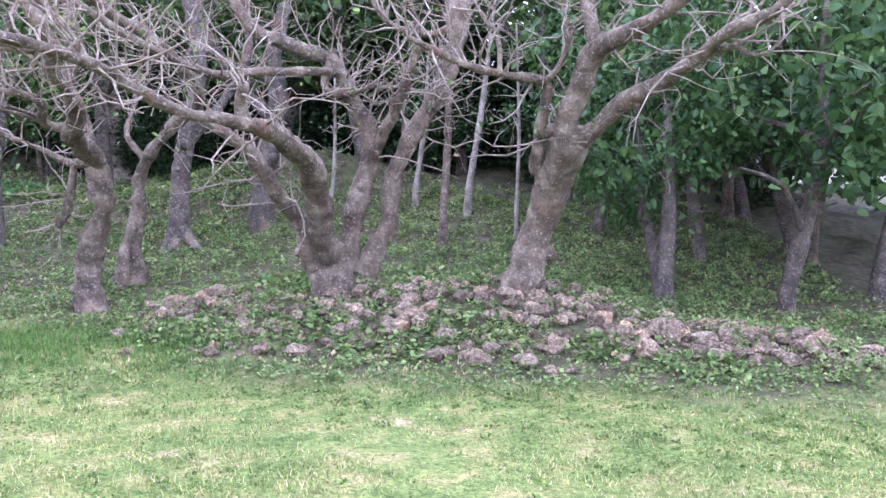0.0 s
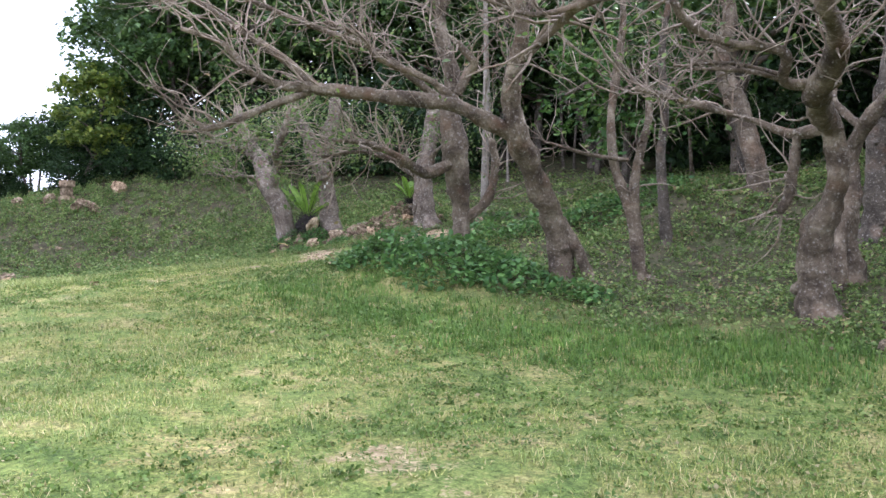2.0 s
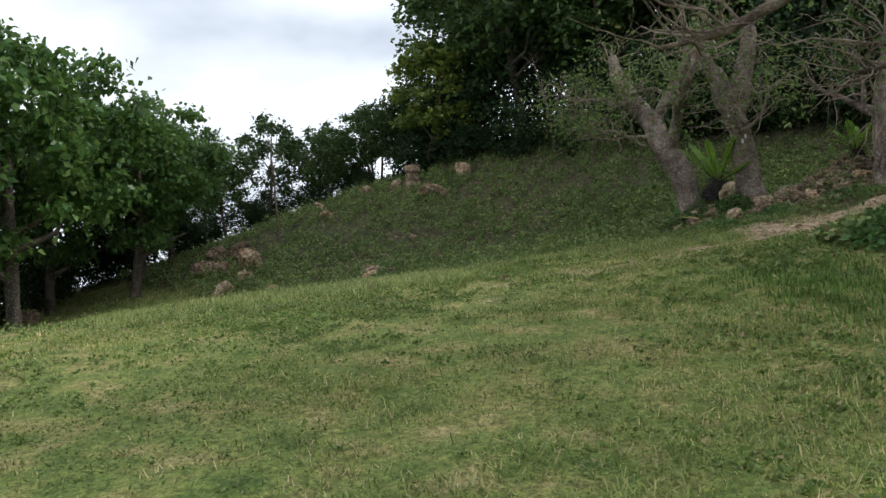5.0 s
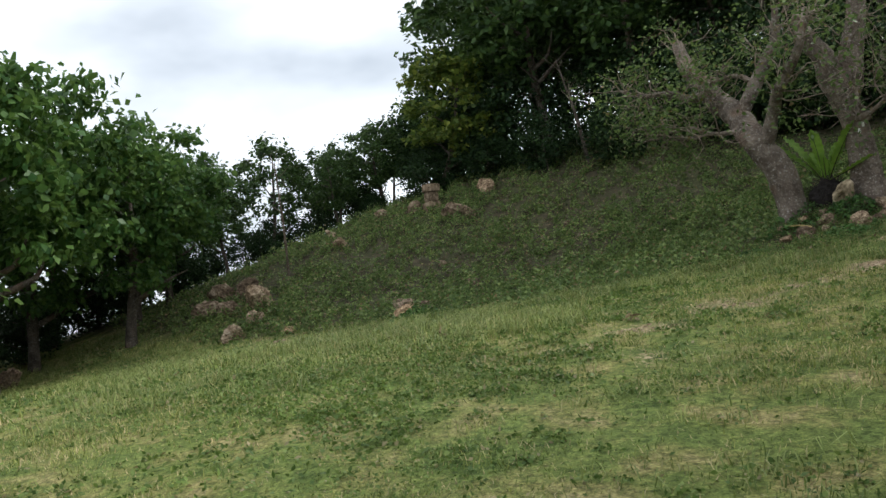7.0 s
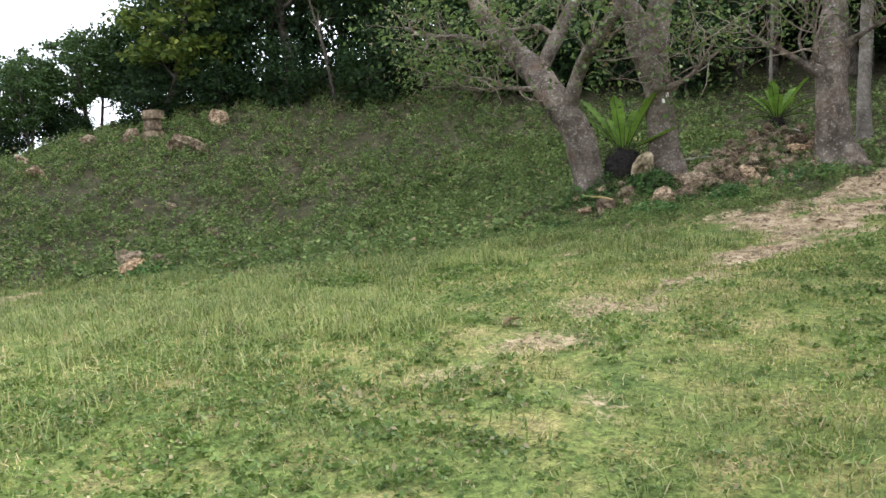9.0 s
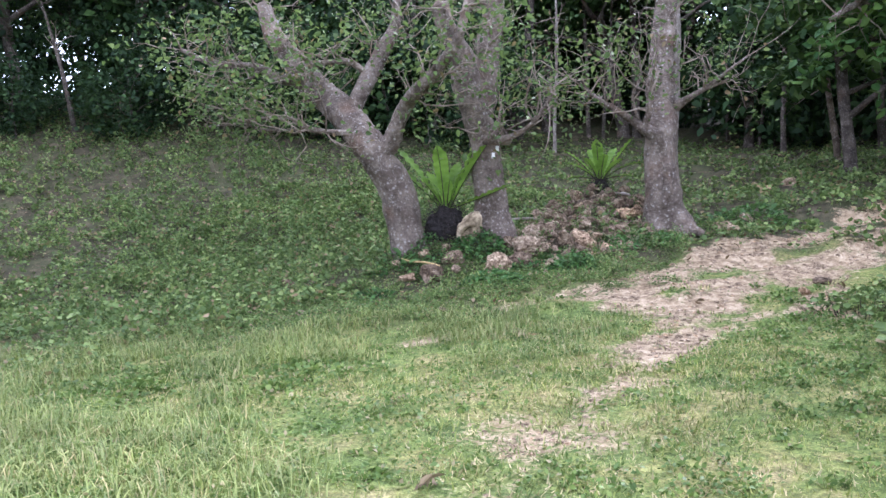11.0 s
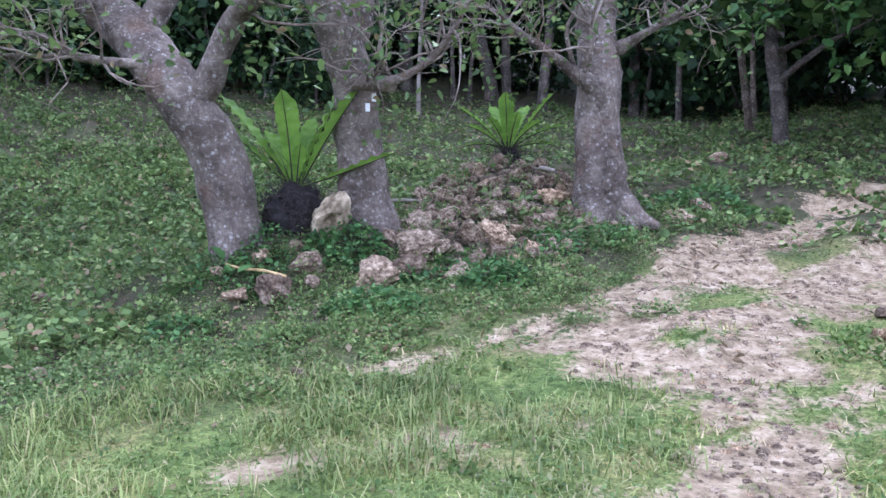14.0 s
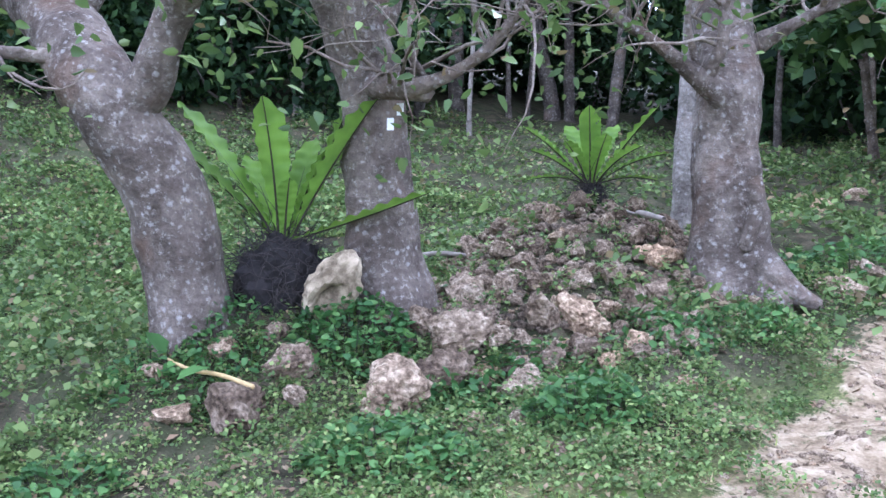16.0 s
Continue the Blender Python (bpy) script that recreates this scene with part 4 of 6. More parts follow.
leaning_limbs.append([(0.07, 0.04, 0.14, 0.24), (0.04, 0.02, 0.47, 0.225), (0.07, -0.19, 0.91, 0.222), (0.04, -0.67, 1.57, 0.2), (0.07, -1.12, 2.07, 0.208), (0.08, -1.35, 2.53, 0.177), (0.22, -1.5, 2.93, 0.141), (0.38, -1.52, 3.38, 0.126), (0.41, -1.62, 3.82, 0.105), (0.29, -1.69, 4.37, 0.086)])
leaning_limbs.append([(0.1, -0.06, 1, 0.126), (0.31, 0.07, 0.55, 0.104), (0.49, 0.17, 0.07, 0.089), (0.71, 0.3, -0.31, 0.074)])
leaning_limbs.append([(0.05, -1.13, 2.15, 0.166), (-0.21, -1.52, 2.31, 0.15), (-0.39, -1.79, 2.45, 0.141), (-0.57, -2, 2.53, 0.14), (-1.25, -2.53, 2.64, 0.113), (-1.89, -3.05, 2.75, 0.092), (-2.2, -3.38, 2.79, 0.065), (-2.4, -3.73, 2.93, 0.057), (-2.62, -3.97, 3.28, 0.044), (-3, -4.31, 3.47, 0.031)])
leaning_limbs.append([(-1.89, -3.04, 2.77, 0.072), (-2.35, -3.23, 3.21, 0.059), (-2.99, -3.49, 3.7, 0.053), (-3.45, -3.65, 4.03, 0.047), (-3.95, -3.94, 4.26, 0.034)])
leaning_limbs.append([(-1.95, -3.08, 2.7, 0.059), (-2.39, -3.49, 2.49, 0.052), (-2.77, -3.94, 2.23, 0.038), (-3.19, -4.19, 2.18, 0.025)])
leaning_limbs.append([(-0.48, -1.79, 2.67, 0.081), (-0.35, -1.71, 2.95, 0.074), (-0.22, -1.75, 3.05, 0.06), (-0.35, -1.95, 3.3, 0.047)])
leaning_limbs.append([(-0.39, -1.79, 2.47, 0.067), (-0.69, -2.14, 2.83, 0.06), (-1.14, -2.64, 3.1, 0.046), (-1.25, -2.82, 3.38, 0.039), (-1.62, -3.15, 3.55, 0.032)])
leaning_limbs.append([(0.22, -1.5, 3, 0.074), (0.56, -1.52, 3.19, 0.059), (0.84, -1.6, 3.42, 0.052), (1.04, -1.71, 3.51, 0.045)])
leaning_limbs.append([(0.35, -1.53, 3.61, 0.066), (0.7, -1.1, 4.23, 0.061), (0.52, -1.09, 4.67, 0.055)])
leaning_limbs.append([(0.35, -1.53, 3.77, 0.08), (-0.1, -2.14, 3.93, 0.065), (-0.48, -2.6, 3.97, 0.057), (-0.78, -3.01, 4.09, 0.044)])
paired_limbs = []
paired_limbs.append([(0.05, 0.02, -0.11, 0.153), (-0.02, -0.01, 0.38, 0.107), (-0.1, -0.05, 1.02, 0.092), (-0.28, -0.13, 1.7, 0.084), (-0.32, -0.15, 2.38, 0.077), (-0.24, -0.11, 3.02, 0.077), (-0.12, -0.06, 3.93, 0.061), (-0.2, 0.01, 4.88, 0.054)])
paired_limbs.append([(0.03, 0.02, -0.07, 0.107), (0, 0, 0.56, 0.092), (-0.04, -0.02, 1.29, 0.092), (0.06, 0.03, 1.92, 0.077), (0.19, 0.09, 2.46, 0.061), (0.13, 0.06, 3.19, 0.046)])
paired_limbs.append([(-0.11, -0.05, 1.79, 0.038), (-0.45, -0.65, 1.85, 0.03), (-0.87, -1.29, 2.03, 0.022)])
paired_limbs.append([(0.05, 0.02, 0.02, 0.092), (0.45, -0.01, -0.14, 0.068), (0.77, -0.08, -0.24, 0.045)])
straight_limbs = []
straight_limbs.append([(0.03, 0.01, 0.17, 0.142), (0.01, 0, 0.75, 0.116), (-0.01, -0.01, 1.49, 0.098), (0.07, 0.03, 2.33, 0.089), (0.06, 0.02, 3.49, 0.071), (0.28, 0.12, 4.76, 0.053)])
shaded_limbs = []
shaded_limbs.append([(0.01, 0, 0.51, 0.318), (0.06, 0.01, 1.12, 0.283), (0.13, 0.01, 1.71, 0.274), (0.3, 0.03, 2.48, 0.256), (0.19, 0.02, 3.38, 0.212), (0.42, 0.04, 4.54, 0.177)])
shaded_limbs.append([(0.24, 0.02, 2.19, 0.159), (-0.32, 0.17, 2.78, 0.134), (-1.07, 0.2, 3.81, 0.117), (-1.56, 0.26, 4.74, 0.091)])
tilted_limbs = []
tilted_limbs.append([(-0.85, -0.22, 0.87, 0.251), (-0.94, -0.24, 1.38, 0.232), (-1.14, -0.29, 2.08, 0.222), (-1.39, -0.36, 2.9, 0.193), (-1.25, -0.32, 3.92, 0.155), (-1.66, -0.43, 5.12, 0.116)])
mottled_limbs = []
mottled_limbs.append([(-0.16, -0.05, 0.26, 0.244), (-0.18, -0.06, 0.48, 0.22), (-0.24, -0.08, 0.86, 0.226), (-0.32, -0.16, 1.23, 0.225), (-0.48, -0.27, 1.6, 0.217), (-0.68, -0.23, 1.86, 0.22), (-1.01, -0.02, 2.18, 0.208), (-1.33, 0.19, 2.44, 0.201), (-1.73, 0.26, 2.78, 0.192), (-2.04, 0.37, 3.12, 0.169), (-2.37, 0.47, 3.5, 0.137), (-2.62, 0.59, 4.02, 0.105)])
mottled_limbs.append([(-0.51, -0.28, 1.65, 0.133), (-0.32, -0.32, 1.77, 0.131), (-0.19, -0.38, 1.99, 0.106), (-0.05, -0.44, 2.21, 0.099), (0.24, -0.76, 2.37, 0.089), (0.47, -0.9, 2.5, 0.076), (0.74, -1.02, 2.73, 0.069), (0.91, -1.07, 2.98, 0.058), (1, -1.03, 3.41, 0.042)])
mottled_limbs.append([(-1.01, -0.02, 2.21, 0.126), (-0.89, 0.12, 2.54, 0.121), (-0.8, 0.26, 2.81, 0.116), (-0.67, 0.41, 3.16, 0.11), (-0.54, 0.56, 3.51, 0.085), (-0.49, 0.58, 4.03, 0.059)])
mottled_limbs.append([(-0.39, -0.34, 1.64, 0.072), (-0.54, -0.39, 1.8, 0.054), (-0.8, -0.37, 1.94, 0.048), (-1.12, -0.38, 1.98, 0.043), (-1.43, -0.38, 2.04, 0.043), (-1.57, -0.42, 2.13, 0.037), (-1.7, -0.47, 2.21, 0.031), (-2.08, -0.49, 2.2, 0.025), (-2.46, -0.51, 2.18, 0.019)])
mottled_limbs.append([(-1.74, 0.15, 2.8, 0.092), (-1.97, 0.08, 2.8, 0.079), (-2.14, 0.02, 2.85, 0.072), (-2.31, -0.04, 2.96, 0.065), (-2.7, -0.06, 3.04, 0.053), (-3.09, -0.09, 3.1, 0.047), (-3.54, -0.13, 3.31, 0.034)])
mottled_limbs.append([(-0.8, 0.26, 2.78, 0.051), (-1.01, 0.08, 2.97, 0.045), (-1.2, -0.09, 2.96, 0.038), (-1.44, -0.27, 2.95, 0.031), (-1.6, -0.43, 3.1, 0.018)])
mottled_limbs.append([(-1.43, -0.38, 2.04, 0.025), (-2.08, -0.38, 2.06, 0.025), (-2.41, -0.39, 2.16, 0.019), (-2.96, -0.47, 2.15, 0.013)])
mottled_limbs.append([(-2.31, -0.04, 2.96, 0.033), (-2.49, -0.2, 2.78, 0.026), (-2.99, -0.37, 2.72, 0.019)])
tagged_trunk_limbs = []
tagged_trunk_limbs.append([(-0.05, -0.01, 0.42, 0.303), (-0.07, -0.01, 0.73, 0.256), (-0.1, -0.02, 1.12, 0.245), (-0.13, -0.08, 1.56, 0.22), (-0.17, -0.14, 1.88, 0.207), (-0.24, -0.26, 2.18, 0.205), (-0.3, -0.37, 2.47, 0.203), (-0.32, -0.48, 2.76, 0.19), (-0.43, -0.6, 3.04, 0.155), (-0.53, -0.73, 3.43, 0.12)])
tagged_trunk_limbs.append([(-0.19, -0.14, 2, 0.196), (-0.15, -0.03, 2.4, 0.21), (-0.16, 0.07, 2.8, 0.2), (-0.11, 0.18, 3.21, 0.178), (-0.03, 0.2, 3.73, 0.143)])
tagged_trunk_limbs.append([(-0.06, -0.32, 1.75, 0.09), (0.17, -0.47, 1.71, 0.066), (0.39, -0.53, 1.76, 0.038), (0.62, -0.58, 1.89, 0.032), (0.82, -0.64, 2.11, 0.027), (0.95, -0.72, 2.32, 0.016)])
tagged_trunk_limbs.append([(0.28, -0.45, 1.74, 0.022), (0.19, -0.57, 1.92, 0.022), (0.21, -0.57, 2.16, 0.016), (0.14, -0.69, 2.32, 0.011)])
tagged_trunk_limbs.append([(0.62, -0.58, 1.89, 0.016), (0.56, -0.7, 2.12, 0.016), (0.63, -0.68, 2.41, 0.011)])
tagged_trunk_limbs.append([(0, -0.31, 1.91, 0.056), (0.05, -0.4, 1.74, 0.073), (0.28, -0.45, 1.69, 0.066)])
fluted_limbs = []
fluted_limbs.append([(-0.13, 0, 0.08, 0.362), (-0.17, 0, 0.33, 0.304), (-0.19, 0, 0.64, 0.269), (-0.21, 0, 1.05, 0.251), (-0.21, 0, 1.46, 0.24), (-0.21, 0.2, 1.9, 0.214), (-0.21, 0.3, 2.34, 0.198), (-0.18, 0.4, 2.78, 0.194), (-0.12, 0.4, 3.33, 0.164)])
fluted_limbs.append([(0, -0.2, 0.32, 0.126), (0.16, -0.3, 0.15, 0.091), (0.33, -0.31, 0.06, 0.051)])
fluted_limbs.append([(-0.28, -0.29, 1.4, 0.102), (-0.45, -0.39, 1.51, 0.073), (-0.7, -0.49, 1.7, 0.045), (-0.92, -0.58, 1.83, 0.039), (-1.1, -0.68, 1.99, 0.027), (-1.15, -0.78, 2.14, 0.016)])
fluted_limbs.append([(-0.58, -0.39, 1.61, 0.028), (-0.8, -0.48, 1.8, 0.022), (-0.94, -0.48, 1.85, 0.017)])
fluted_limbs.append([(-0.45, -0.39, 1.53, 0.028), (-0.53, -0.49, 1.89, 0.022), (-0.42, -0.49, 2.14, 0.017), (-0.44, -0.59, 2.44, 0.017)])
fluted_limbs.append([(-0.01, 0.1, 1.8, 0.083), (0.2, -0, 1.91, 0.041), (0.47, -0.01, 2.06, 0.035), (0.67, -0.11, 2.2, 0.023), (0.92, -0.12, 2.37, 0.017)])
fluted_limbs.append([(0.34, -0.01, 1.97, 0.018), (0.57, -0.01, 2.06, 0.018), (0.81, -0.02, 2.17, 0.012)])
fluted_limbs.append([(-0.38, -0.39, 1.53, 0.051), (-0.31, -0.49, 1.74, 0.045), (-0.33, -0.49, 2, 0.028)])
fluted_limbs.append([(-0.11, -0.5, 0.88, 0.05), (-0.1, -0.5, 0.68, 0.067), (-0.16, -0.5, 0.42, 0.05)])
upper_limbs = []
upper_limbs.append([(0.05, -0.02, 0.08, 0.554), (0.01, -0, 0.5, 0.463), (-0.04, 0.01, 1.19, 0.423), (-0.22, 0.08, 1.95, 0.372), (-0.39, 0.13, 2.61, 0.332), (-0.51, 0.17, 3.47, 0.262)])
upper_limbs.append([(-0.12, -0.17, 1.48, 0.199), (-0.37, -0.4, 1.97, 0.157), (-1.04, -0.7, 2.26, 0.085)])
upper_limbs.append([(-0.39, 0.13, 2.61, 0.221), (-1.16, -1.19, 2.79, 0.157), (-2.13, -2.45, 2.62, 0.1), (-2.83, -3.26, 2.28, 0.062), (-3.26, -3.75, 1.98, 0.037)])
upper_limbs.append([(-0.62, -0.32, 2.93, 0.157), (-0.97, -2.31, 2.65, 0.095), (-1.3, -3.78, 2.15, 0.055), (-1.43, -4.37, 1.77, 0.03)])

ORCHARD = "gnarled trees at the wood's edge"
limb_tree(-5.15, 12.45, twisted_limbs, BARK_TAN, "gnarled tan bare tree with a twisted knobbly trunk", 3, 12, 0.9, LEAF_SPARSE, 160, group=ORCHARD, rough=0.4)
limb_tree(-5.1, 14.0, slim_limbs, BARK_TAN, "slim crooked bare tree with twin stems", 5, 10, 0.9, LEAF_SPARSE, 120, group=ORCHARD, rough=0.36)
limb_tree(-5.1, 16.25, rooted_limbs, BARK_DARK, "upright brown tree with a spreading surface root", 7, 10, 1.0, LEAF_SPARSE, 200, group=ORCHARD)
limb_tree(-1.6, 12.05, many_stemmed_limbs, BARK_TAN, "bare many-stemmed tree with crooked limbs on a stony mound", 9, 12, 1.0, LEAF_SPARSE, 160, group=ORCHARD, rough=0.34)
limb_tree(1.04, 11.4, stout_limbs, BARK_TAN, "stout leaning bare tree with two heavy limbs on a stony mound", 11, 9, 0.9, LEAF_SPARSE, 120, group=ORCHARD, rough=0.27)
limb_tree(-10.7, 12.92, bulging_limbs, BARK_TAN, "short bulging tree among leafy herbs", 13, 13, 1.1, LEAF_SPARSE, 500, group=ORCHARD, rough=0.26)
limb_tree(-8.85, 12.87, leaning_limbs, BARK_TAN, "leaning bare tree with one long level limb", 15, 11, 1.0, LEAF_SPARSE, 300, group=ORCHARD, rough=0.27)
limb_tree(-7.9, 13.68, paired_limbs, BARK_TAN, "slender pale tree with two stems", 17, 8, 0.8, LEAF_SPARSE, 150, group=ORCHARD)
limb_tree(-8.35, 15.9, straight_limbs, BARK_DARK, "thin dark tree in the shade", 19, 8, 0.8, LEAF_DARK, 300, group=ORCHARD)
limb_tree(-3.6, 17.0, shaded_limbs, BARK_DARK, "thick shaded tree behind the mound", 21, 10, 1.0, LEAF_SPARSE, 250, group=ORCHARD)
limb_tree(-6.4, 18.0, tilted_limbs, BARK_TAN, "tilted brown tree on the rising ground", 23, 10, 1.0, LEAF_SPARSE, 200, group=ORCHARD)
limb_tree(-18.0, 16.5, mottled_limbs, BARK_GREY, "grey mottled tree leaning back, with spreading twiggy limbs", 25, 12, 0.75, LEAF_SPARSE, 4600, 0.075, rough=0.12, name="leafing_tree", knots=0, sub=4, clear=2.2, slim=-0.13)
limb_tree(-17.08, 16.95, tagged_trunk_limbs, BARK_GREY, "grey forked tree with white tags, growing out of stones", 27, 9, 0.9, LEAF_SPARSE, 1300, 0.07, rough=0.16, name="leafing_tree", knots=0, flute=0.05, clear=3.0, slim=0.02)
limb_tree(-14.8, 17.9, fluted_limbs, BARK_GREY, "grey fluted tree with a flared foot beside the stones", 29, 8, 0.8, LEAF_SPARSE, 1200, 0.07, rough=0.14, name="leafing_tree", knots=0, flute=0.13, clear=3.0, slim=0.02)
limb_tree(-9.3, 24.3, upper_limbs, BARK_GREY, "thick grey tree beside the upper track", 31, 8, 1.4, LEAF_MID, 3600, 0.17, name="leafing_tree", clear=3.0)


# ---------------------------------------------------------------- leafy trees of the wood
def leafy_tree(name, label, seed, tall, stem, crown_low, radius, leaf_mat, bark, clumps, per, size, droop=0.3, fine=False, loose=0.42, group=""):
    """A trunk that forks into limbs, and a crown of leaf clumps with gaps."""
    rng = np.random.default_rng(seed)
    tree = thing(name, 0, 0, 0, label, "tree", group)
    s = Shape()
    lean = rng.normal(size=2) * 0.25
    trunk = curve_through([(0, 0, -0.3, stem * 1.35), (0, 0, 0.25, stem), (lean[0], lean[1], tall * 0.35, stem * 0.8), (lean[0] * 1.5, lean[1] * 1.2, tall * 0.7, stem * 0.45), (lean[0] * 2, lean[1] * 2, tall * 0.93, stem * 0.12)], 0.25)
    tube(s, trunk, 9, 0.15, seed)
    part("trunk", s.mesh("trunk", bark), tree)
    for i in range(9):
        s = Shape()
        z = crown_low * 0.7 + (tall * 0.85 - crown_low * 0.7) * i / 9
        a = rng.random() * 6.28
        j = np.argmin(np.abs(trunk[:, 2] - z))
        b = trunk[j]
        out = radius * (0.55 + 0.4 * rng.random()) * (1 - 0.45 * i / 9)
        e = b[:3] + np.array((math.cos(a) * out, math.sin(a) * out, 0.35 * out + 0.5 * rng.random()))
        m = (b[:3] + e) / 2 + rng.normal(size=3) * 0.15
        tube(s, curve_through([(*b[:3], b[3] * 0.6), (*m, b[3] * 0.4), (*e, 0.015)], 0.4), 6, 0.12, seed)
        part("limb", s.mesh("limb", bark), tree)
    c = []
    while len(c) < clumps:
        p = rng.normal(size=3)
        p = p / np.linalg.norm(p) * (0.45 + 0.55 * rng.random() ** 0.5)
        mid, half = (tall + crown_low) / 2, (tall - crown_low) / 2
        k = 1 + 0.35 * math.sin(3 * math.atan2(p[1], p[0]) + seed) * (0.5 + 0.5 * p[2])
        c.append((p[0] * radius * k + lean[0], p[1] * radius * k + lean[1], mid + p[2] * half))
    c = np.array(c)
    grain = radius * loose * 0.42
    q = np.repeat(c, per, 0) + rng.normal(size=(clumps * per, 3)) * np.array((grain, grain, grain * 0.7))
    v, f = leaves(q, size * (0.6 + 0.8 * rng.random(len(q))), rng, droop=droop, wide=0.62, fine=fine, flat=0.45)
    part("crown", mesh_from("crown", v, f, leaf_mat), tree, kind="stuff")
    return tree


def put(first, x, y, scale, turn, sink=0.0, label="", squash=1.0):
    m = Matrix.Translation((x, y, ground_z(x, y) - sink)) @ Matrix.Rotation(turn, 4, "Z") @ Matrix.Diagonal((scale, scale, scale * squash, 1))
    ob = copy_thing(first, m)
    return tagged(ob, label=label)


def settle(first, x, y, scale, turn):
    first.matrix_basis = Matrix.Translation((x, y, ground_z(x, y))) @ Matrix.Rotation(turn, 4, "Z") @ Matrix.Diagonal((scale, scale, scale, 1))


WOOD = "dense trees of the wood"
dark_a = leafy_tree("broadleaf_tree", "tall dark green broadleaf tree in the wood", 101, 8.5, 0.17, 2.6, 2.5, LEAF_DARK, BARK_DARK, 78, 64, 0.25, loose=0.27, group=WOOD)
dark_b = leafy_tree("broadleaf_tree", "dense dark green tree on the wooded slope", 102, 7.2, 0.14, 1.6, 2.3, LEAF_DARK, BARK_DARK, 74, 62, 0.24, loose=0.27, group=WOOD)
dark_c = leafy_tree("broadleaf_tree", "slender dark green tree in the wood", 103, 9.5, 0.13, 4.0, 2.0, LEAF_DARK, BARK_DARK, 66, 60, 0.23, loose=0.28, group=WOOD)
bush = leafy_tree("shrub", "dense shrub under the trees, leaves coloured dark for deep shade", 104, 3.6, 0.05, 0.1, 1.9, LEAF_SHADE, BARK_DARK, 70, 50, 0.2, group="shrubs of the wood")
light = leafy_tree("broadleaf_tree", "rounded mid-green tree with drooping leaves", 105, 7.0, 0.17, 1.7, 2.5, LEAF_MID, BARK_DARK, 120, 100, 0.19, droop=0.8, loose=0.22, group="trees at the lawn's far edge")
far_tree = leafy_tree("broadleaf_tree", "thin-crowned dark tree against the sky", 106, 6.0, 0.10, 1.8, 2.0, LEAF_DARK, BARK_DARK, 40, 90, 0.21, loose=0.27, group="trees at the lawn's far edge")
big_leaf = leafy_tree("broadleaf_tree", "young tree with large bright green leaves", 107, 6.6, 0.13, 1.7, 2.1, LEAF_BIG, BARK_DARK, 85, 46, 0.175, droop=0.9, fine=True, loose=0.36, group="leafy trees by the stony mound")
yellow = leafy_tree("broadleaf_tree", "yellow-green tree on the crest of the bank", 108, 5.4, 0.11, 1.3, 1.8, LEAF_YELLOW, BARK_DARK, 60, 60, 0.24, droop=0.2, loose=0.28, group="")
pick = random.Random(5)

# along the wooded slope, from behind the mound to the crest
settle(dark_a, -8.5, 21.5, 1.0, 0.3)
settle(dark_b, -2.0, 20.5, 1.05, 1.3)
settle(dark_c, -13.5, 29.5, 1.0, 2.3)
for x, y, k in ((2.5, 19.5, 1.0), (6.5, 18.5, 1.05), (10.5, 17, 1.0), (0.5, 23.5, 1.1), (5, 23, 1.1), (9.5, 22, 1.1), (-4.5, 23.5, 1.1), (-12, 22.8, 0.8), (14, 19, 1.1), (-1.5, 27, 1.2), (4, 27.5, 1.2), (-6, 27.5, 1.2), (10, 27, 1.2),
                (-10, 30.5, 1.1), (-16.5, 31, 1.05), (-20, 30.5, 1.05), (-23.5, 29.5, 1.0), (-26.5, 27.2, 1.0), (-29.3, 25.6, 1.0), (-32, 24.2, 1.0), (-34.8, 23.6, 1.0), (-31.5, 27.5, 1.1), (-28, 29.5, 1.15), (-35.5, 26.8, 1.1), (-24.5, 33, 1.2), (-20, 34.5, 1.2), (-15.5, 35, 1.2), (-11, 34.5, 1.2), (-5.5, 32.5, 1.2), (0, 32, 1.2)):
    put(pick.choice((dark_a, dark_b, dark_c, dark_a)), x, y, k * pick.uniform(0.92, 1.08), pick.uniform(0, 6.28))
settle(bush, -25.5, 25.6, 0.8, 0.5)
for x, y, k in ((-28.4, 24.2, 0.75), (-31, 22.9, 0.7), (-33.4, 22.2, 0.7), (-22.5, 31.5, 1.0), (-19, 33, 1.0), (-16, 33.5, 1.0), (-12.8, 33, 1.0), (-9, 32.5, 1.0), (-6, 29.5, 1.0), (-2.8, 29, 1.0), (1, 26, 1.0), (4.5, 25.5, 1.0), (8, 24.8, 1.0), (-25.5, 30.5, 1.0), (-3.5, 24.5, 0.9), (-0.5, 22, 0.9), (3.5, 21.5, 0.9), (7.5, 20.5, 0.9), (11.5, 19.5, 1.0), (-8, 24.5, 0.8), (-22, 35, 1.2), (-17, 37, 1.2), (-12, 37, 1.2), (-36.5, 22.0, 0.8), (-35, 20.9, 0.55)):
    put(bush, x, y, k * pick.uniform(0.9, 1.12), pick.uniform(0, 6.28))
# Trees added so that their high crowns keep sky light off the shrubs.
for x, y in ((-22.6, 28.4), (-19.4, 28.6), (-15.6, 28.8), (-10.6, 28.0), (-25.2, 27.6)):
    put(dark_c, x, y, 0.95, pick.uniform(0, 6.28))
settle(yellow, -35.0, 21.4, 0.92, 0.4)
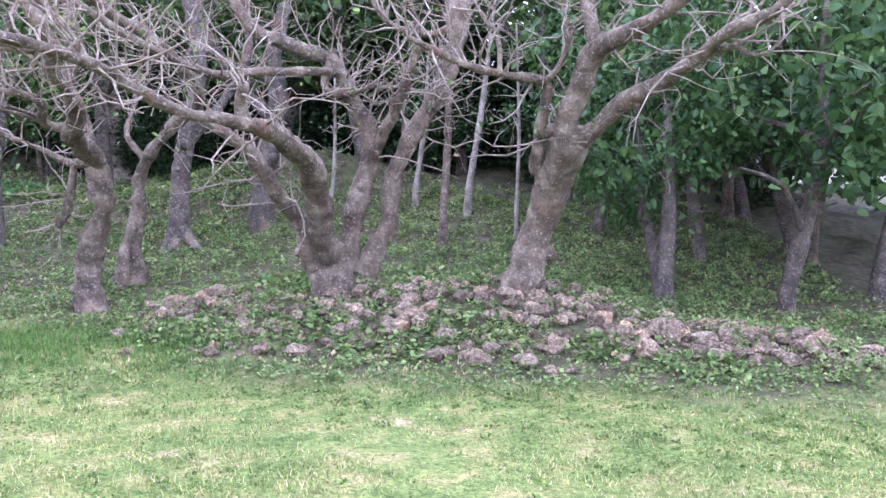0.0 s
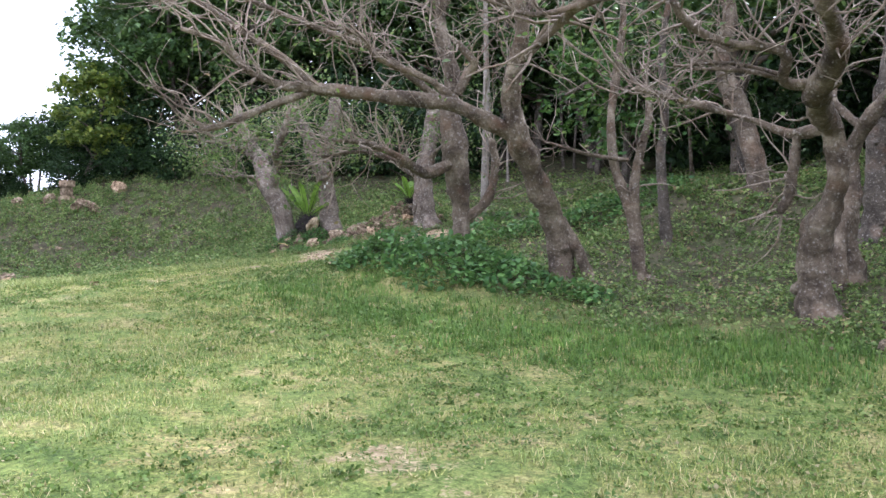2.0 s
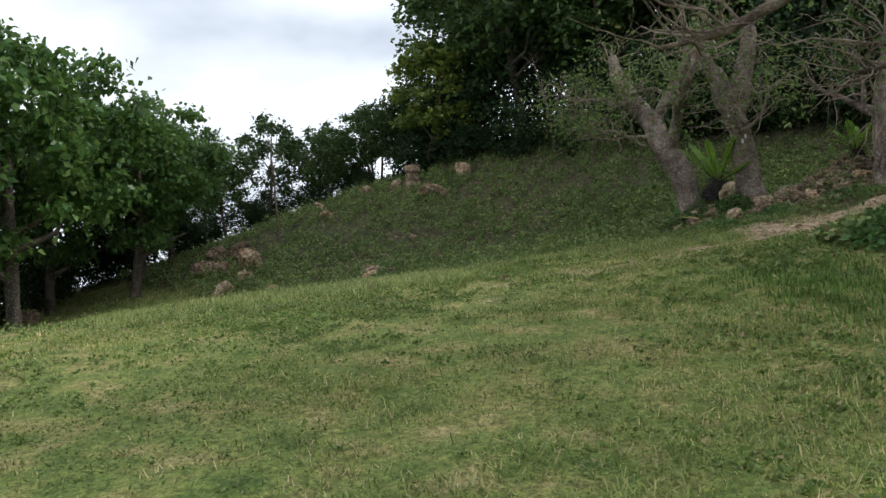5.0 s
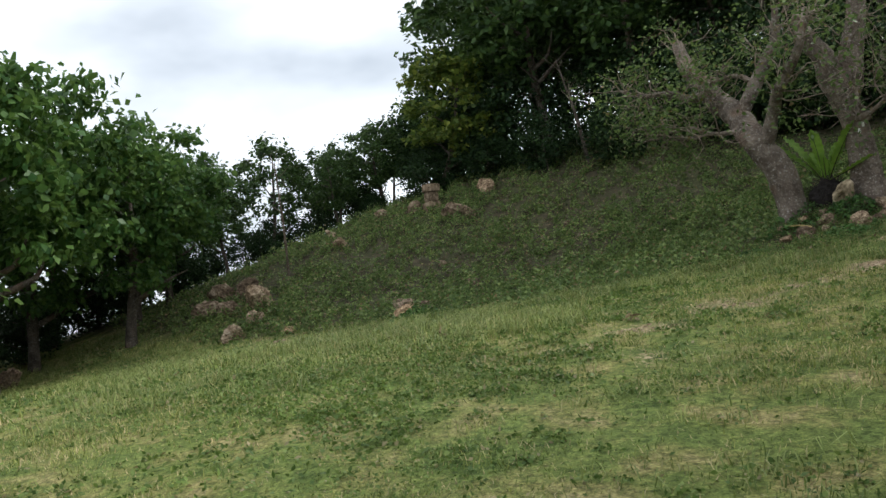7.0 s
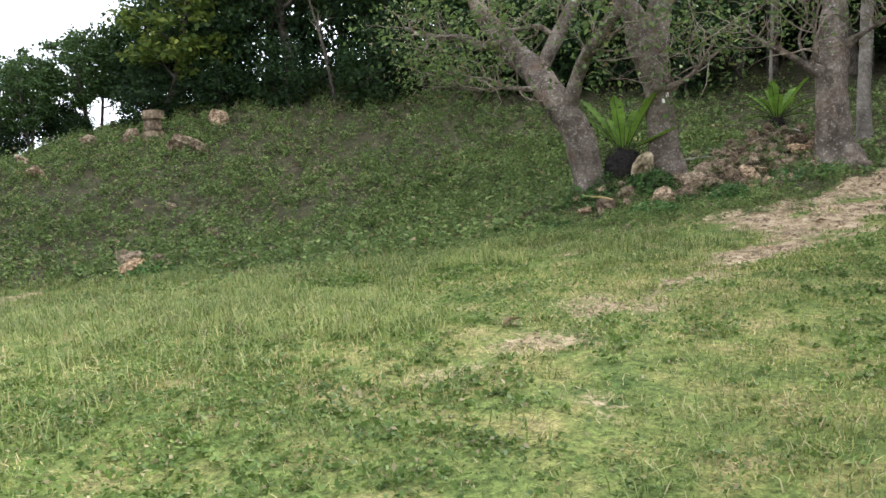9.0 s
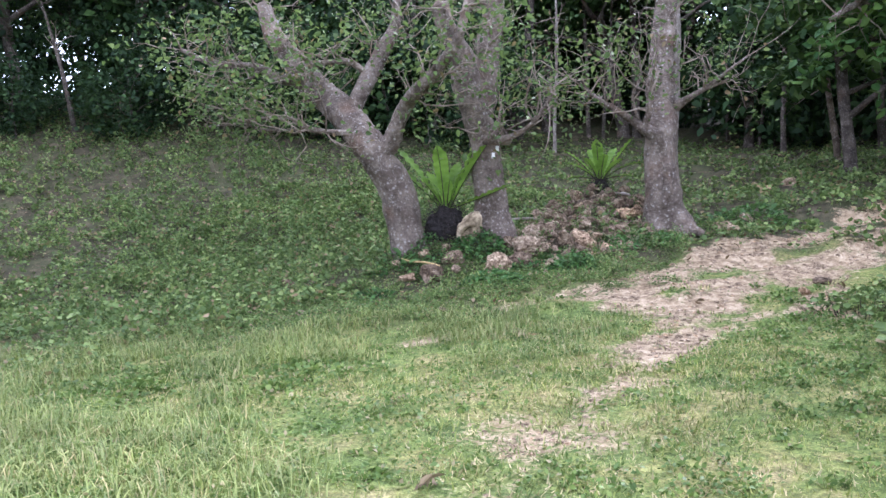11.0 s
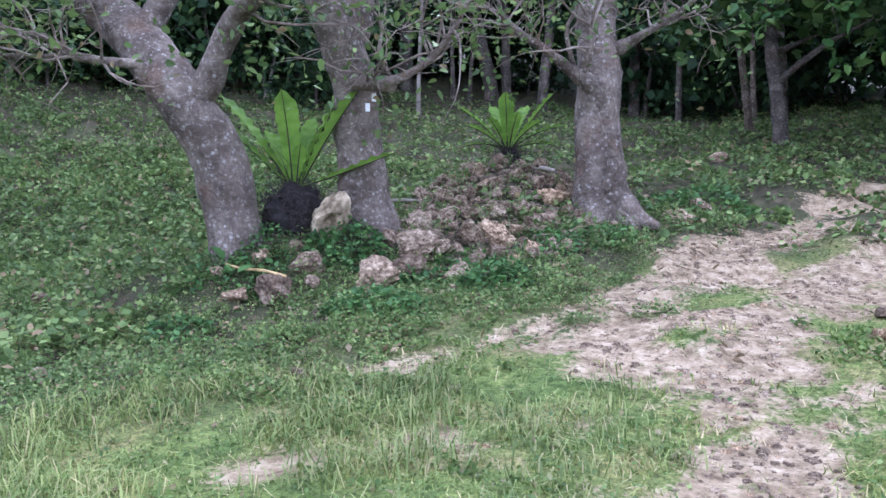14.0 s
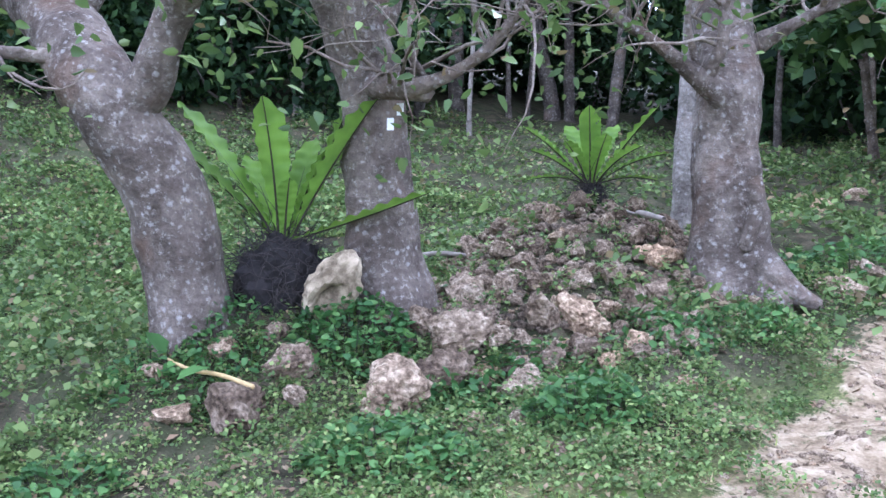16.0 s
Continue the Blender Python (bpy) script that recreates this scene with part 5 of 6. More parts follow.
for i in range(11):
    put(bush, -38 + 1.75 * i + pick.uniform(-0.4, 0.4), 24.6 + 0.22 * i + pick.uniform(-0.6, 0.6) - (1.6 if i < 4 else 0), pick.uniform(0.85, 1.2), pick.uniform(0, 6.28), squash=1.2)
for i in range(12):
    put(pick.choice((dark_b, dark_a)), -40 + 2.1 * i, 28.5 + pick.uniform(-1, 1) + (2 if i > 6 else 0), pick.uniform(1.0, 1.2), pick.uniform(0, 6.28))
# Rear shrub rows, added as a dark wall that closes the wood.
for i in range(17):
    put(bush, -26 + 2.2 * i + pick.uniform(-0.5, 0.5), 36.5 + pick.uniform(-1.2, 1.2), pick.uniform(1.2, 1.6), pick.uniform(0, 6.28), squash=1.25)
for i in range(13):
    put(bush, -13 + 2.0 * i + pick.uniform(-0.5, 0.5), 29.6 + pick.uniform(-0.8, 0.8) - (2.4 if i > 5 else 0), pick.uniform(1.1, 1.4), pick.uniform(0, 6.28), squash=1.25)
for i in range(9):
    put(dark_b, -24 + 4.2 * i, 41 + pick.uniform(-1.5, 1.5), pick.uniform(1.3, 1.5), pick.uniform(0, 6.28))

for x, y, k in ((-37.8, 20.6, 0.42), (-38.6, 19.0, 0.4), (-37.0, 22.6, 0.55)):
    put(dark_b, x, y, k, pick.uniform(0, 6.28))

# leafy trees right of the mound
settle(big_leaf, 4.9, 12.1, 0.95, 0.7)
for x, y, k in ((3.2, 12.6, 0.72), (6.6, 12.9, 1.0), (6.3, 15.4, 1.05), (4.6, 15.2, 0.95), (8.4, 14.6, 1.05), (3.0, 16.4, 0.95), (9.6, 12.2, 1.0)):
    put(big_leaf, x, y, k, pick.uniform(0, 6.28))

# trees at the far edge of the lawn
settle(light, -32.6, 9.5, 0.85, 0.2)
for x, y, k in ((-30.6, 6.0, 1.32), (-33.8, 7.4, 1.05), (-29.5, 2.6, 1.4), (-35.0, 4.0, 1.35), (-27.8, -1.0, 1.3), (-36, 11.6, 0.85), (-37.5, 8.5, 0.95), (-34.8, 10.3, 0.8)):
    put(light, x, y, k, pick.uniform(0, 6.28))
for x, y, k in ((-31.2, 3.8, 0.7), (-33.5, 5.6, 0.65), (-29.8, 1.2, 0.75), (-35.5, 7.6, 0.6), (-38, 10, 0.6), (-36.8, 5.4, 0.8), (-40, 7.5, 0.7), (-33.5, 2.2, 0.9), (-41, 11.0, 0.6), (-38.5, 12.8, 0.5), (-32, 0.5, 0.9)):
    put(bush, x, y, k, pick.uniform(0, 6.28), label="low shrub under the far trees, leaves coloured dark for shade")
settle(far_tree, -41.5, 17.5, 0.8, 0.9)
for x, y, k in ((-40.0, 15.0, 0.95), (-42.5, 20.0, 1.0), (-39.6, 19.6, 0.85), (-38.2, 21.3, 0.85), (-43, 13, 1.0), (-41, 22.5, 1.0), (-39.5, 12.6, 0.9), (-44, 16.5, 1.0), (-44.5, 21.5, 1.05)):
    put(far_tree, x, y, k * 0.8, pick.uniform(0, 6.28))
for x, y, k in ((-40.5, 16.5, 0.6), (-40.2, 18.8, 0.65), (-39.0, 20.6, 0.65), (-42, 15, 0.7), (-43.5, 18.5, 0.9), (-37.6, 20.0, 0.5), (-41.8, 21.5, 0.9)):
    put(bush, x, y, k * 0.62, pick.uniform(0, 6.28), label="shrub against the sky, leaves coloured dark for shade")
for i in range(9):
    put(bush, -36.6 - 0.25 * i + pick.uniform(-0.5, 0.5), 0.5 + 1.5 * i + pick.uniform(-0.3, 0.3), pick.uniform(0.6, 0.85), pick.uniform(0, 6.28), label="low shrub under the far trees, leaves coloured dark for shade")
for i in range(7):
    put(bush, -41.5 + pick.uniform(-0.8, 0.8), 13.2 + 1.4 * i, pick.uniform(0.42, 0.6), pick.uniform(0, 6.28), label="shrub against the sky, leaves coloured dark for shade")


# ---------------------------------------------------------------- slim stems in the shade
def sapling(x, y, points, label, bark, seed, twig_count=6, leaf_mat=None, leaf_count=0, leaf_size=0.1):
    return limb_tree(x, y, [points], bark, label, seed, twig_count, 0.7, leaf_mat, leaf_count, leaf_size, rough=0.12, name="slim_tree", group="slim stems in the shade", clear=1.2, knots=1)


def slim(x, y, tall, r, lean_x, lean_y, seed, bark=None, leaf_count=60):
    pts = [(0, 0, 0, r * 1.3), (lean_x * 0.1, lean_y * 0.1, tall * 0.15, r), (lean_x * 0.45 + 0.05, lean_y * 0.5, tall * 0.5, r * 0.85), (lean_x, lean_y, tall, r * 0.4)]
    sapling(x, y, pts, "slim pale stem standing in the dark wood" if bark is BARK_PALE else "slim brown stem standing in the wood", bark or BARK_TAN, seed, 5, LEAF_DARK, leaf_count)


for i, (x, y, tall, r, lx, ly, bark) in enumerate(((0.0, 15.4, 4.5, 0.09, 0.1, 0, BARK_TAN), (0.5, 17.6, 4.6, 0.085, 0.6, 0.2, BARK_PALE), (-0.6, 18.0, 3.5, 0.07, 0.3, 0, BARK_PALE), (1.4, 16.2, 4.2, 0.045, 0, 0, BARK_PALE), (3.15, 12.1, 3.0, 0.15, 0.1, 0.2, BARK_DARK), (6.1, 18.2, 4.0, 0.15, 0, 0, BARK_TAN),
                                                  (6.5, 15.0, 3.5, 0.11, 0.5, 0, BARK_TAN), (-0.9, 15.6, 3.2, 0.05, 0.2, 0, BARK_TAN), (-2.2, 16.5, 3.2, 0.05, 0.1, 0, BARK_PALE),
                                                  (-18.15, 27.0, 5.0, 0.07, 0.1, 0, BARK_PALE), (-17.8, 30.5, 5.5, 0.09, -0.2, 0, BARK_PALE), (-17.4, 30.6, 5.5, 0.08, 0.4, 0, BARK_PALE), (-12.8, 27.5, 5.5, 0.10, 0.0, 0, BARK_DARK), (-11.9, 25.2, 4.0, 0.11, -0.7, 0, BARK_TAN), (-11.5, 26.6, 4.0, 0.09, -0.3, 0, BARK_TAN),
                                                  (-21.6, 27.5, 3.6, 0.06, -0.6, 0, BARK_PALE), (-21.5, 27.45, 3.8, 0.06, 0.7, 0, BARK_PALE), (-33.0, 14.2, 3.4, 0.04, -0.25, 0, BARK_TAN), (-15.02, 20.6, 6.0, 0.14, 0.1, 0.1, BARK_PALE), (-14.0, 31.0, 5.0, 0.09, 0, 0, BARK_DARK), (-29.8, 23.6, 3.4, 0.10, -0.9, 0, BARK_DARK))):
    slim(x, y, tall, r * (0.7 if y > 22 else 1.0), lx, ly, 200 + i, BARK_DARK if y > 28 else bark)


# ---------------------------------------------------------------- stones
def stone_mesh(seed, rough, detail, flat=0.75, mat=None):
    """An angular stone: cut by chance planes, then pitted."""
    rs = random.Random(seed * 17 + 3)
    planes = []
    for _ in range(13):
        a = Vector((rs.gauss(0, 1), rs.gauss(0, 1), rs.gauss(0, 1))).normalized()
        planes.append((a, rs.uniform(0.62, 0.98)))
    bm = bmesh.new()
    bmesh.ops.create_icosphere(bm, subdivisions=detail, radius=1)
    off = Vector((seed * 7.3, seed * 3.1, seed * 1.7))
    for v in bm.verts:
        p = v.co.copy()
        k = 1.25
        for a, d in planes:
            c = a.dot(p)
            if c > 0.05:
                k = min(k, d / c)
        pit = abs(noise.noise(p * 3.1 + off))
        k *= 1 + rough * (noise.noise(p * 1.4 + off) * 0.35 - 0.4 * max(0, 0.22 - pit) * 2 + noise.noise(p * 5 + off) * 0.22 + noise.noise(p * 11 + off) * 0.13)
        v.co = Vector((p.x * k, p.y * k * 0.85, p.z * k * flat))
    me = bpy.data.meshes.new("limestone_rock")
    bm.to_mesh(me)
    bm.free()
    me.materials.append(mat or LIMESTONE)
    return me


SMALL_STONES = [stone_mesh(i, 0.62, 3, 0.7 + 0.05 * (i % 4)) for i in range(9)]
BIG_STONES = [stone_mesh(20 + i, 0.6, 4, 0.72 + 0.06 * (i % 3)) for i in range(6)]


def stone(x, y, size, rnd, label, group, big=False, rise=0.0):
    me = rnd.choice(BIG_STONES if big else SMALL_STONES)
    ob = new("limestone_rock", me)
    ob.matrix_world = Matrix.Translation((x, y, ground_z(x, y) + size * (0.3 + rise))) @ Euler((rnd.uniform(-0.5, 0.5), rnd.uniform(-0.5, 0.5), rnd.uniform(0, 6.28))).to_matrix().to_4x4() @ Matrix.Diagonal((size * rnd.uniform(0.85, 1.2), size * rnd.uniform(0.85, 1.15), size * rnd.uniform(0.8, 1.1), 1))
    return tagged(ob, label, "rock", group)


rnd = random.Random(12)
HEAP_LABEL, HEAP = "craggy brown-grey limestone rock on the weedy mound", "rocks of the weedy mound"
patches = ((-3.6, 11.9, 0.75, 0.6, 38), (-3.3, 12.6, 0.8, 0.5, 18), (-2.2, 11.2, 0.9, 0.6, 24), (-1.2, 12.9, 1.1, 0.4, 16), (-0.4, 11.2, 1.2, 0.7, 42), (1.6, 10.9, 1.0, 0.6, 52), (2.3, 10.1, 0.9, 0.35, 20), (3.4, 10.15, 0.7, 0.45, 44), (4.5, 9.8, 0.7, 0.35, 32), (0.6, 9.9, 1.4, 0.4, 14), (-2.0, 10.3, 1.4, 0.35, 14), (0.2, 12.4, 1.2, 0.5, 20))
rubble = []
for cx, cy, sx, sy, count in patches:
    for k in range(int(count * 2.3)):
        x, y, size = cx + rnd.gauss(0, 0.6) * sx, cy + rnd.gauss(0, 0.6) * sy, rnd.choice((0.04, 0.055, 0.07, 0.085, 0.11)) * rnd.uniform(0.8, 1.2)
        if k % 13 == 0:
            stone(x, y, size * 1.3, rnd, HEAP_LABEL, HEAP)
        else:
            rubble.append((x, y, size))
crude = bmesh.new()
bmesh.ops.create_icosphere(crude, subdivisions=2, radius=1)
crude_v = np.array([v.co[:] for v in crude.verts])
crude_f = [[v.index for v in f.verts] for f in crude.faces]
crude.free()


def rubble_heap(spots, label, rnd):
    """Many small stones, joined."""
    vs, fs, n = [], [], 0
    for x, y, size in spots:
        off = Vector((x * 9, y * 9, size))
        k = np.array([1.05 + 0.5 * noise.noise(Vector(p) * 1.1 + off) + 0.3 * noise.noise(Vector(p) * 2.6 + off) for p in crude_v])
        turn = rnd.uniform(0, 6.28)
        v = crude_v * k[:, None] * size * np.array((1.15, 0.9, 0.75))
        v = np.stack([v[:, 0] * math.cos(turn) - v[:, 1] * math.sin(turn), v[:, 0] * math.sin(turn) + v[:, 1] * math.cos(turn), v[:, 2]], 1)
        vs += (v + np.array((x, y, ground_z(x, y) + size * 0.3))).tolist()
        fs += [[a + n for a in f] for f in crude_f]
        n += len(crude_v)
    me = bpy.data.meshes.new("rubble")
    me.from_pydata(vs, [], fs)
    me.materials.append(RUBBLE)
    return tagged(new("rubble", me), label, "rubble", kind="stuff")


rubble_heap(rubble, "craggy brown-grey limestone rubble scattered over the weedy mound", rnd)
small = []
for k in range(850):
    a, r = rnd.uniform(0, 6.28), math.sqrt(rnd.random())
    x, y = -16.05 + math.cos(a) * r * 1.3, 17.7 + math.sin(a) * r * 1.2
    if math.hypot(x + 17.05, y - 16.95) > 0.36 and math.hypot(x + 14.85, y - 17.9) > 0.45:
        small.append((x, y, rnd.uniform(0.018, 0.04)))
PILE_LABEL, PILE = "rough pitted limestone rock in a heap between trees", "rocks of the heap between the trees"
piled = [(-17.05, 17.0, 0.33), (-14.95, 17.95, 0.36), (-17.66, 16.74, 0.25), (-15.9, 18.6, 0.14)]
for tries, low, high, big_ones in ((40, 0.11, 0.15, True), (110, 0.075, 0.105, False), (700, 0.05, 0.07, False), (2600, 0.032, 0.048, False)):
    for k in range(tries):
        a, r = rnd.uniform(0, 6.28), math.sqrt(rnd.random())
        x, y = -16.12 + math.cos(a) * r * 1.32, 17.66 + math.sin(a) * r * 1.3 + 0.3 * math.cos(a) * r
        if big_ones and (y > 17.3 or x > -15.9) and k % 7:
            continue
        size = rnd.uniform(low, high)
        if len(piled) > 440 or any(math.hypot(x - px, y - py) < (size + ps) * 0.86 for px, py, ps in piled):
            continue
        piled.append((x, y, size))
        if len(piled) < 165:
            stone(x, y, size * 1.12, rnd, PILE_LABEL, PILE, size > 0.1, rnd.uniform(0.05, 0.4))
        else:
            small.append((x, y, size * 1.12))
rubble_heap(small, "small limestone rubble filling the heap between the trees", rnd)
LOOSE = "loose rocks round the foot of the trees"
for x, y, s in ((-17.63, 15.86, 0.21), (-18.21, 16.05, 0.08), (-16.89, 16.0, 0.19), (-16.67, 16.38, 0.19), (-17.46, 16.18, 0.15), (-17.96, 15.82, 0.1), (-17.35, 15.95, 0.09), (-16.23, 15.92, 0.065), (-16.47, 16.05, 0.07), (-15.99, 15.45, 0.07), (-15.32, 16.75, 0.06), (-14.99, 17.52, 0.09), (-15.42, 16.22, 0.08), (-17.65, 16.38, 0.09), (-17.87, 16.22, 0.09), (-13.3, 15.2, 0.08), (-13.5, 14.7, 0.07), (-21.7, 19.1, 0.12), (-19.9, 16.3, 0.09), (-18.6, 14.15, 0.08), (-16.9, 14.0, 0.05), (-17.25, 12.5, 0.035), (-19.2, 16.9, 0.08), (-14.2, 18.2, 0.16), (-13.9, 18.6, 0.14), (-13.5, 21.5, 0.16), (-13.1, 21.8, 0.12), (-24.7, 16.6, 0.1)):
    stone(x, y, s, rnd, "loose pale limestone rock among the weeds", LOOSE, s > 0.13)
BANK = "rocks on the grassy bank"
for x, y, s in ((-24.9, 13.1, 0.36), (-25.3, 13.2, 0.34), (-25.2, 13.65, 0.3), (-25.7, 13.4, 0.34), (-24.6, 13.45, 0.2), (-26.1, 15.7, 0.2), (-30.0, 11.75, 0.4), (-31.5, 12.6, 0.6), (-32.0, 11.9, 0.5), (-33.9, 12.5, 0.55), (-32.6, 11.5, 0.55), (-33.2, 12.9, 0.5), (-29.0, 10.75, 0.4), (-24.3, 9.9, 0.2), (-31.3, 19.2, 0.5), (-30.9, 19.25, 0.4), (-32.1, 21.2, 0.5), (-33.4, 19.0, 0.4), (-34.6, 18.4, 0.4), (-35.3, 17.0, 0.35), (-33.6, 16.3, 0.35), (-28.5, 16.5, 0.18), (-27.5, 11.6, 0.2), (-32.3, 6.6, 0.4), (-27.0, 19.8, 0.2)):
    stone(x, y, s * 0.8, rnd, "weathered grey-brown rock half sunk in the bank", BANK, s > 0.2)

# hollow pale rock leaning on the tagged tree
bm = bmesh.new()
bmesh.ops.create_icosphere(bm, subdivisions=4, radius=1)
for v in bm.verts:
    p = v.co.copy()
    k = 1 + 0.3 * noise.noise(p * 1.3 + Vector((4, 2, 9))) + 0.16 * noise.noise(p * 3.6) + 0.06 * noise.noise(p * 8)
    hollow = max(0, 1 - (p - Vector((0.3, -0.8, -0.55))).length / 0.75)
    k = max(0.12, k - 1.7 * hollow)
    v.co = Vector((p.x * 0.16 * k + 0.07 * p.z, p.y * 0.13 * k, p.z * 0.19 * k))
me = bpy.data.meshes.new("hollow_rock")
bm.to_mesh(me)
bm.free()
me.materials.append(PALE_STONE)
hollow_rock = tagged(new("hollow_rock", me), "pale hollowed limestone rock leaning between root ball and tree", "rock")
hollow_rock.location = (-17.36, 16.52, ground_z(-17.36, 16.52) + 0.27)

# standing stone on the bank
POST_SIZE = 0.85
post = thing("stone_post", -33.05, 19.5, ground_z(-33.05, 19.5) - 0.1, "weathered grey stacked stone post standing on the bank", "stone post")
for i, (w, h, z, turn) in enumerate(((0.36, 0.42, 0.0, 0.1), (0.3, 0.38, 0.42, -0.15), (0.33, 0.3, 0.80, 0.2))):
    bm = bmesh.new()
    bmesh.ops.create_cube(bm, size=1)
    bmesh.ops.bevel(bm, geom=bm.edges[:], offset=0.1, segments=2, affect="EDGES")
    for v in bm.verts:
        v.co = v.co * (1 + 0.12 * noise.noise(v.co * 3 + Vector((i, 0, 0))))
        v.co = Vector((v.co.x * w * 1.7, v.co.y * w * 1.4, v.co.z * h)) * POST_SIZE
    me = bpy.data.meshes.new("block")
    bm.to_mesh(me)
    bm.free()
    me.materials.append(LIMESTONE)
    b = part("block", me, post)
    b.location, b.rotation_euler = (0.03 * i, 0, (z + h / 2) * POST_SIZE + 0.05), (0, 0, turn)


# ---------------------------------------------------------------- ferns
def frond(direction, tilt, length, wide, curl, rng):
    """A long leaf with a rippled margin, and its dark midrib."""
    n, s, ribs = 46, Shape(), []
    d = np.array((math.cos(direction), math.sin(direction), 0))
    side = np.array((-d[1], d[0], 0))
    p, a, rows = np.zeros(3), tilt, []
    phase = rng.random() * 6
    for i in range(n):
        u = i / (n - 1)
        t = d * math.cos(a) + np.array((0, 0, math.sin(a)))
        up = np.cross(side, t) * -1
        w = wide * (0.12 + 0.84 * math.sin(min(1, u * 1.35) * math.pi / 2) ** 1.2) * (1 if u < 0.8 else max(0.05, 1 - ((u - 0.8) / 0.2) ** 2))
        row = []
        for k in (-1, -0.55, 0, 0.55, 1):
            ripple = 0.13 * wide * math.sin(u * 58 + phase + (1 if k > 0 else 2.1)) * abs(k) ** 2
            row.append(p + side * w * k * (1 + 0.022 * math.sin(u * 63 + phase)) + up * (abs(k) * 0.28 * w + ripple))
        rows.append(row)
        ribs.append((*(p - up * 0.004), 0.0075 * (1 - 0.8 * u) + 0.0015))
        p = p + t * length / (n - 1)
        a -= curl / n
    v = np.array(rows).reshape(-1, 3)
    f = np.array([(i * 5 + j, i * 5 + j + 1, (i + 1) * 5 + j + 1, (i + 1) * 5 + j) for i in range(n - 1) for j in range(4)])
    s.add(v, f)
    r = Shape()
    tube(r, np.array(ribs), 5)
    return s.mesh("frond", FERN), r.mesh("midrib", MIDRIB)


def nest_fern(x, y, z, label, seed, fronds, ball):
    rng = np.random.default_rng(seed)
    fern = thing("birds_nest_fern", x, y, z, label, "fern", "ferns among the rocks")
    for direction, tilt, length, wide, curl in fronds:
        a, b = frond(radians(direction), radians(tilt), length, wide, radians(curl), rng)
        fr = part("frond", a, fern)
        part("midrib", b, fr)
        away = 0.05
        fr.location = (math.cos(radians(direction)) * away, math.sin(radians(direction)) * away, 0)
    bm = bmesh.new()
    bmesh.ops.create_icosphere(bm, subdivisions=4, radius=1)
    for v in bm.verts:
        q = v.co.copy()
        k = 1 + 0.22 * noise.noise(q * 2) + 0.16 * noise.noise(q * 7) + 0.1 * noise.noise(q * 17)
        v.co = Vector((q.x * ball[0] * k, q.y * ball[1] * k, q.z * ball[2] * k - ball[2] * 0.95))
    me = bpy.data.meshes.new("root_ball")
    bm.to_mesh(me)
    bm.free()
    me.materials.append(ROOT_BLACK)
    part("root_ball", me, fern, "black fibrous root ball")
    s = Shape()
    for _ in range(int(2400 * ball[0])):
        q = rng.normal(size=3)
        q /= np.linalg.norm(q)
        c = q * np.array(ball) * 1.0 + np.array((0, 0, -ball[2] * 0.85))
        pts, e = [], q * 0.5 + rng.normal(size=3) * 0.6
        for k in range(4):
            pts.append((*c, 0.0035 - 0.0007 * k))
            c = c + e * 0.045
            e = e + rng.normal(size=3) * 0.5 - np.array((0, 0, 0.25))
        tube(s, np.array(pts), 3)
    part("root_fibre", s.mesh("root_fibre", ROOT_HAIR), fern, kind="stuff")
    return fern


# directions: 0 is +x, 90 is away from the lawn, 270 towards it
nest_fern(-17.74, 16.74, base_z(-17.74, 16.74) + 0.91, "large bright green nest fern on a black root ball", 41,
          [(180, 46, 1.12, 0.105, 8), (170, 57, 1.12, 0.11, 14), (262, 85, 0.86, 0.115, 16), (150, 70, 0.62, 0.085, 25), (22, 68, 0.98, 0.11, 2), (350, 60, 1.02, 0.12, 10), (350, 15, 0.95, 0.085, -6), (75, 74, 0.72, 0.09, 20), (215, 68, 0.4, 0.06, 25), (300, 72, 0.42, 0.06, 20), (10, 78, 0.6, 0.08, 22)], (0.28, 0.26, 0.29))
nest_fern(-15.92, 18.5, base_z(-15.92, 18.5) + 0.86, "bright green nest fern growing on top of the rock heap", 43,
          [(176, 54, 0.66, 0.085, 24), (200, 44, 0.5, 0.07, 30), (266, 80, 0.6, 0.085, 18), (290, 66, 0.45, 0.075, 30), (356, 58, 0.74, 0.09, 12), (12, 40, 0.6, 0.075, 35), (60, 68, 0.6, 0.08, 30), (120, 68, 0.6, 0.08, 30), (235, 62, 0.42, 0.065, 30), (325, 50, 0.5, 0.075, 35), (180, 22, 0.45, 0.05, 40), (0, 20, 0.45, 0.05, 35)], (0.13, 0.13, 0.2))


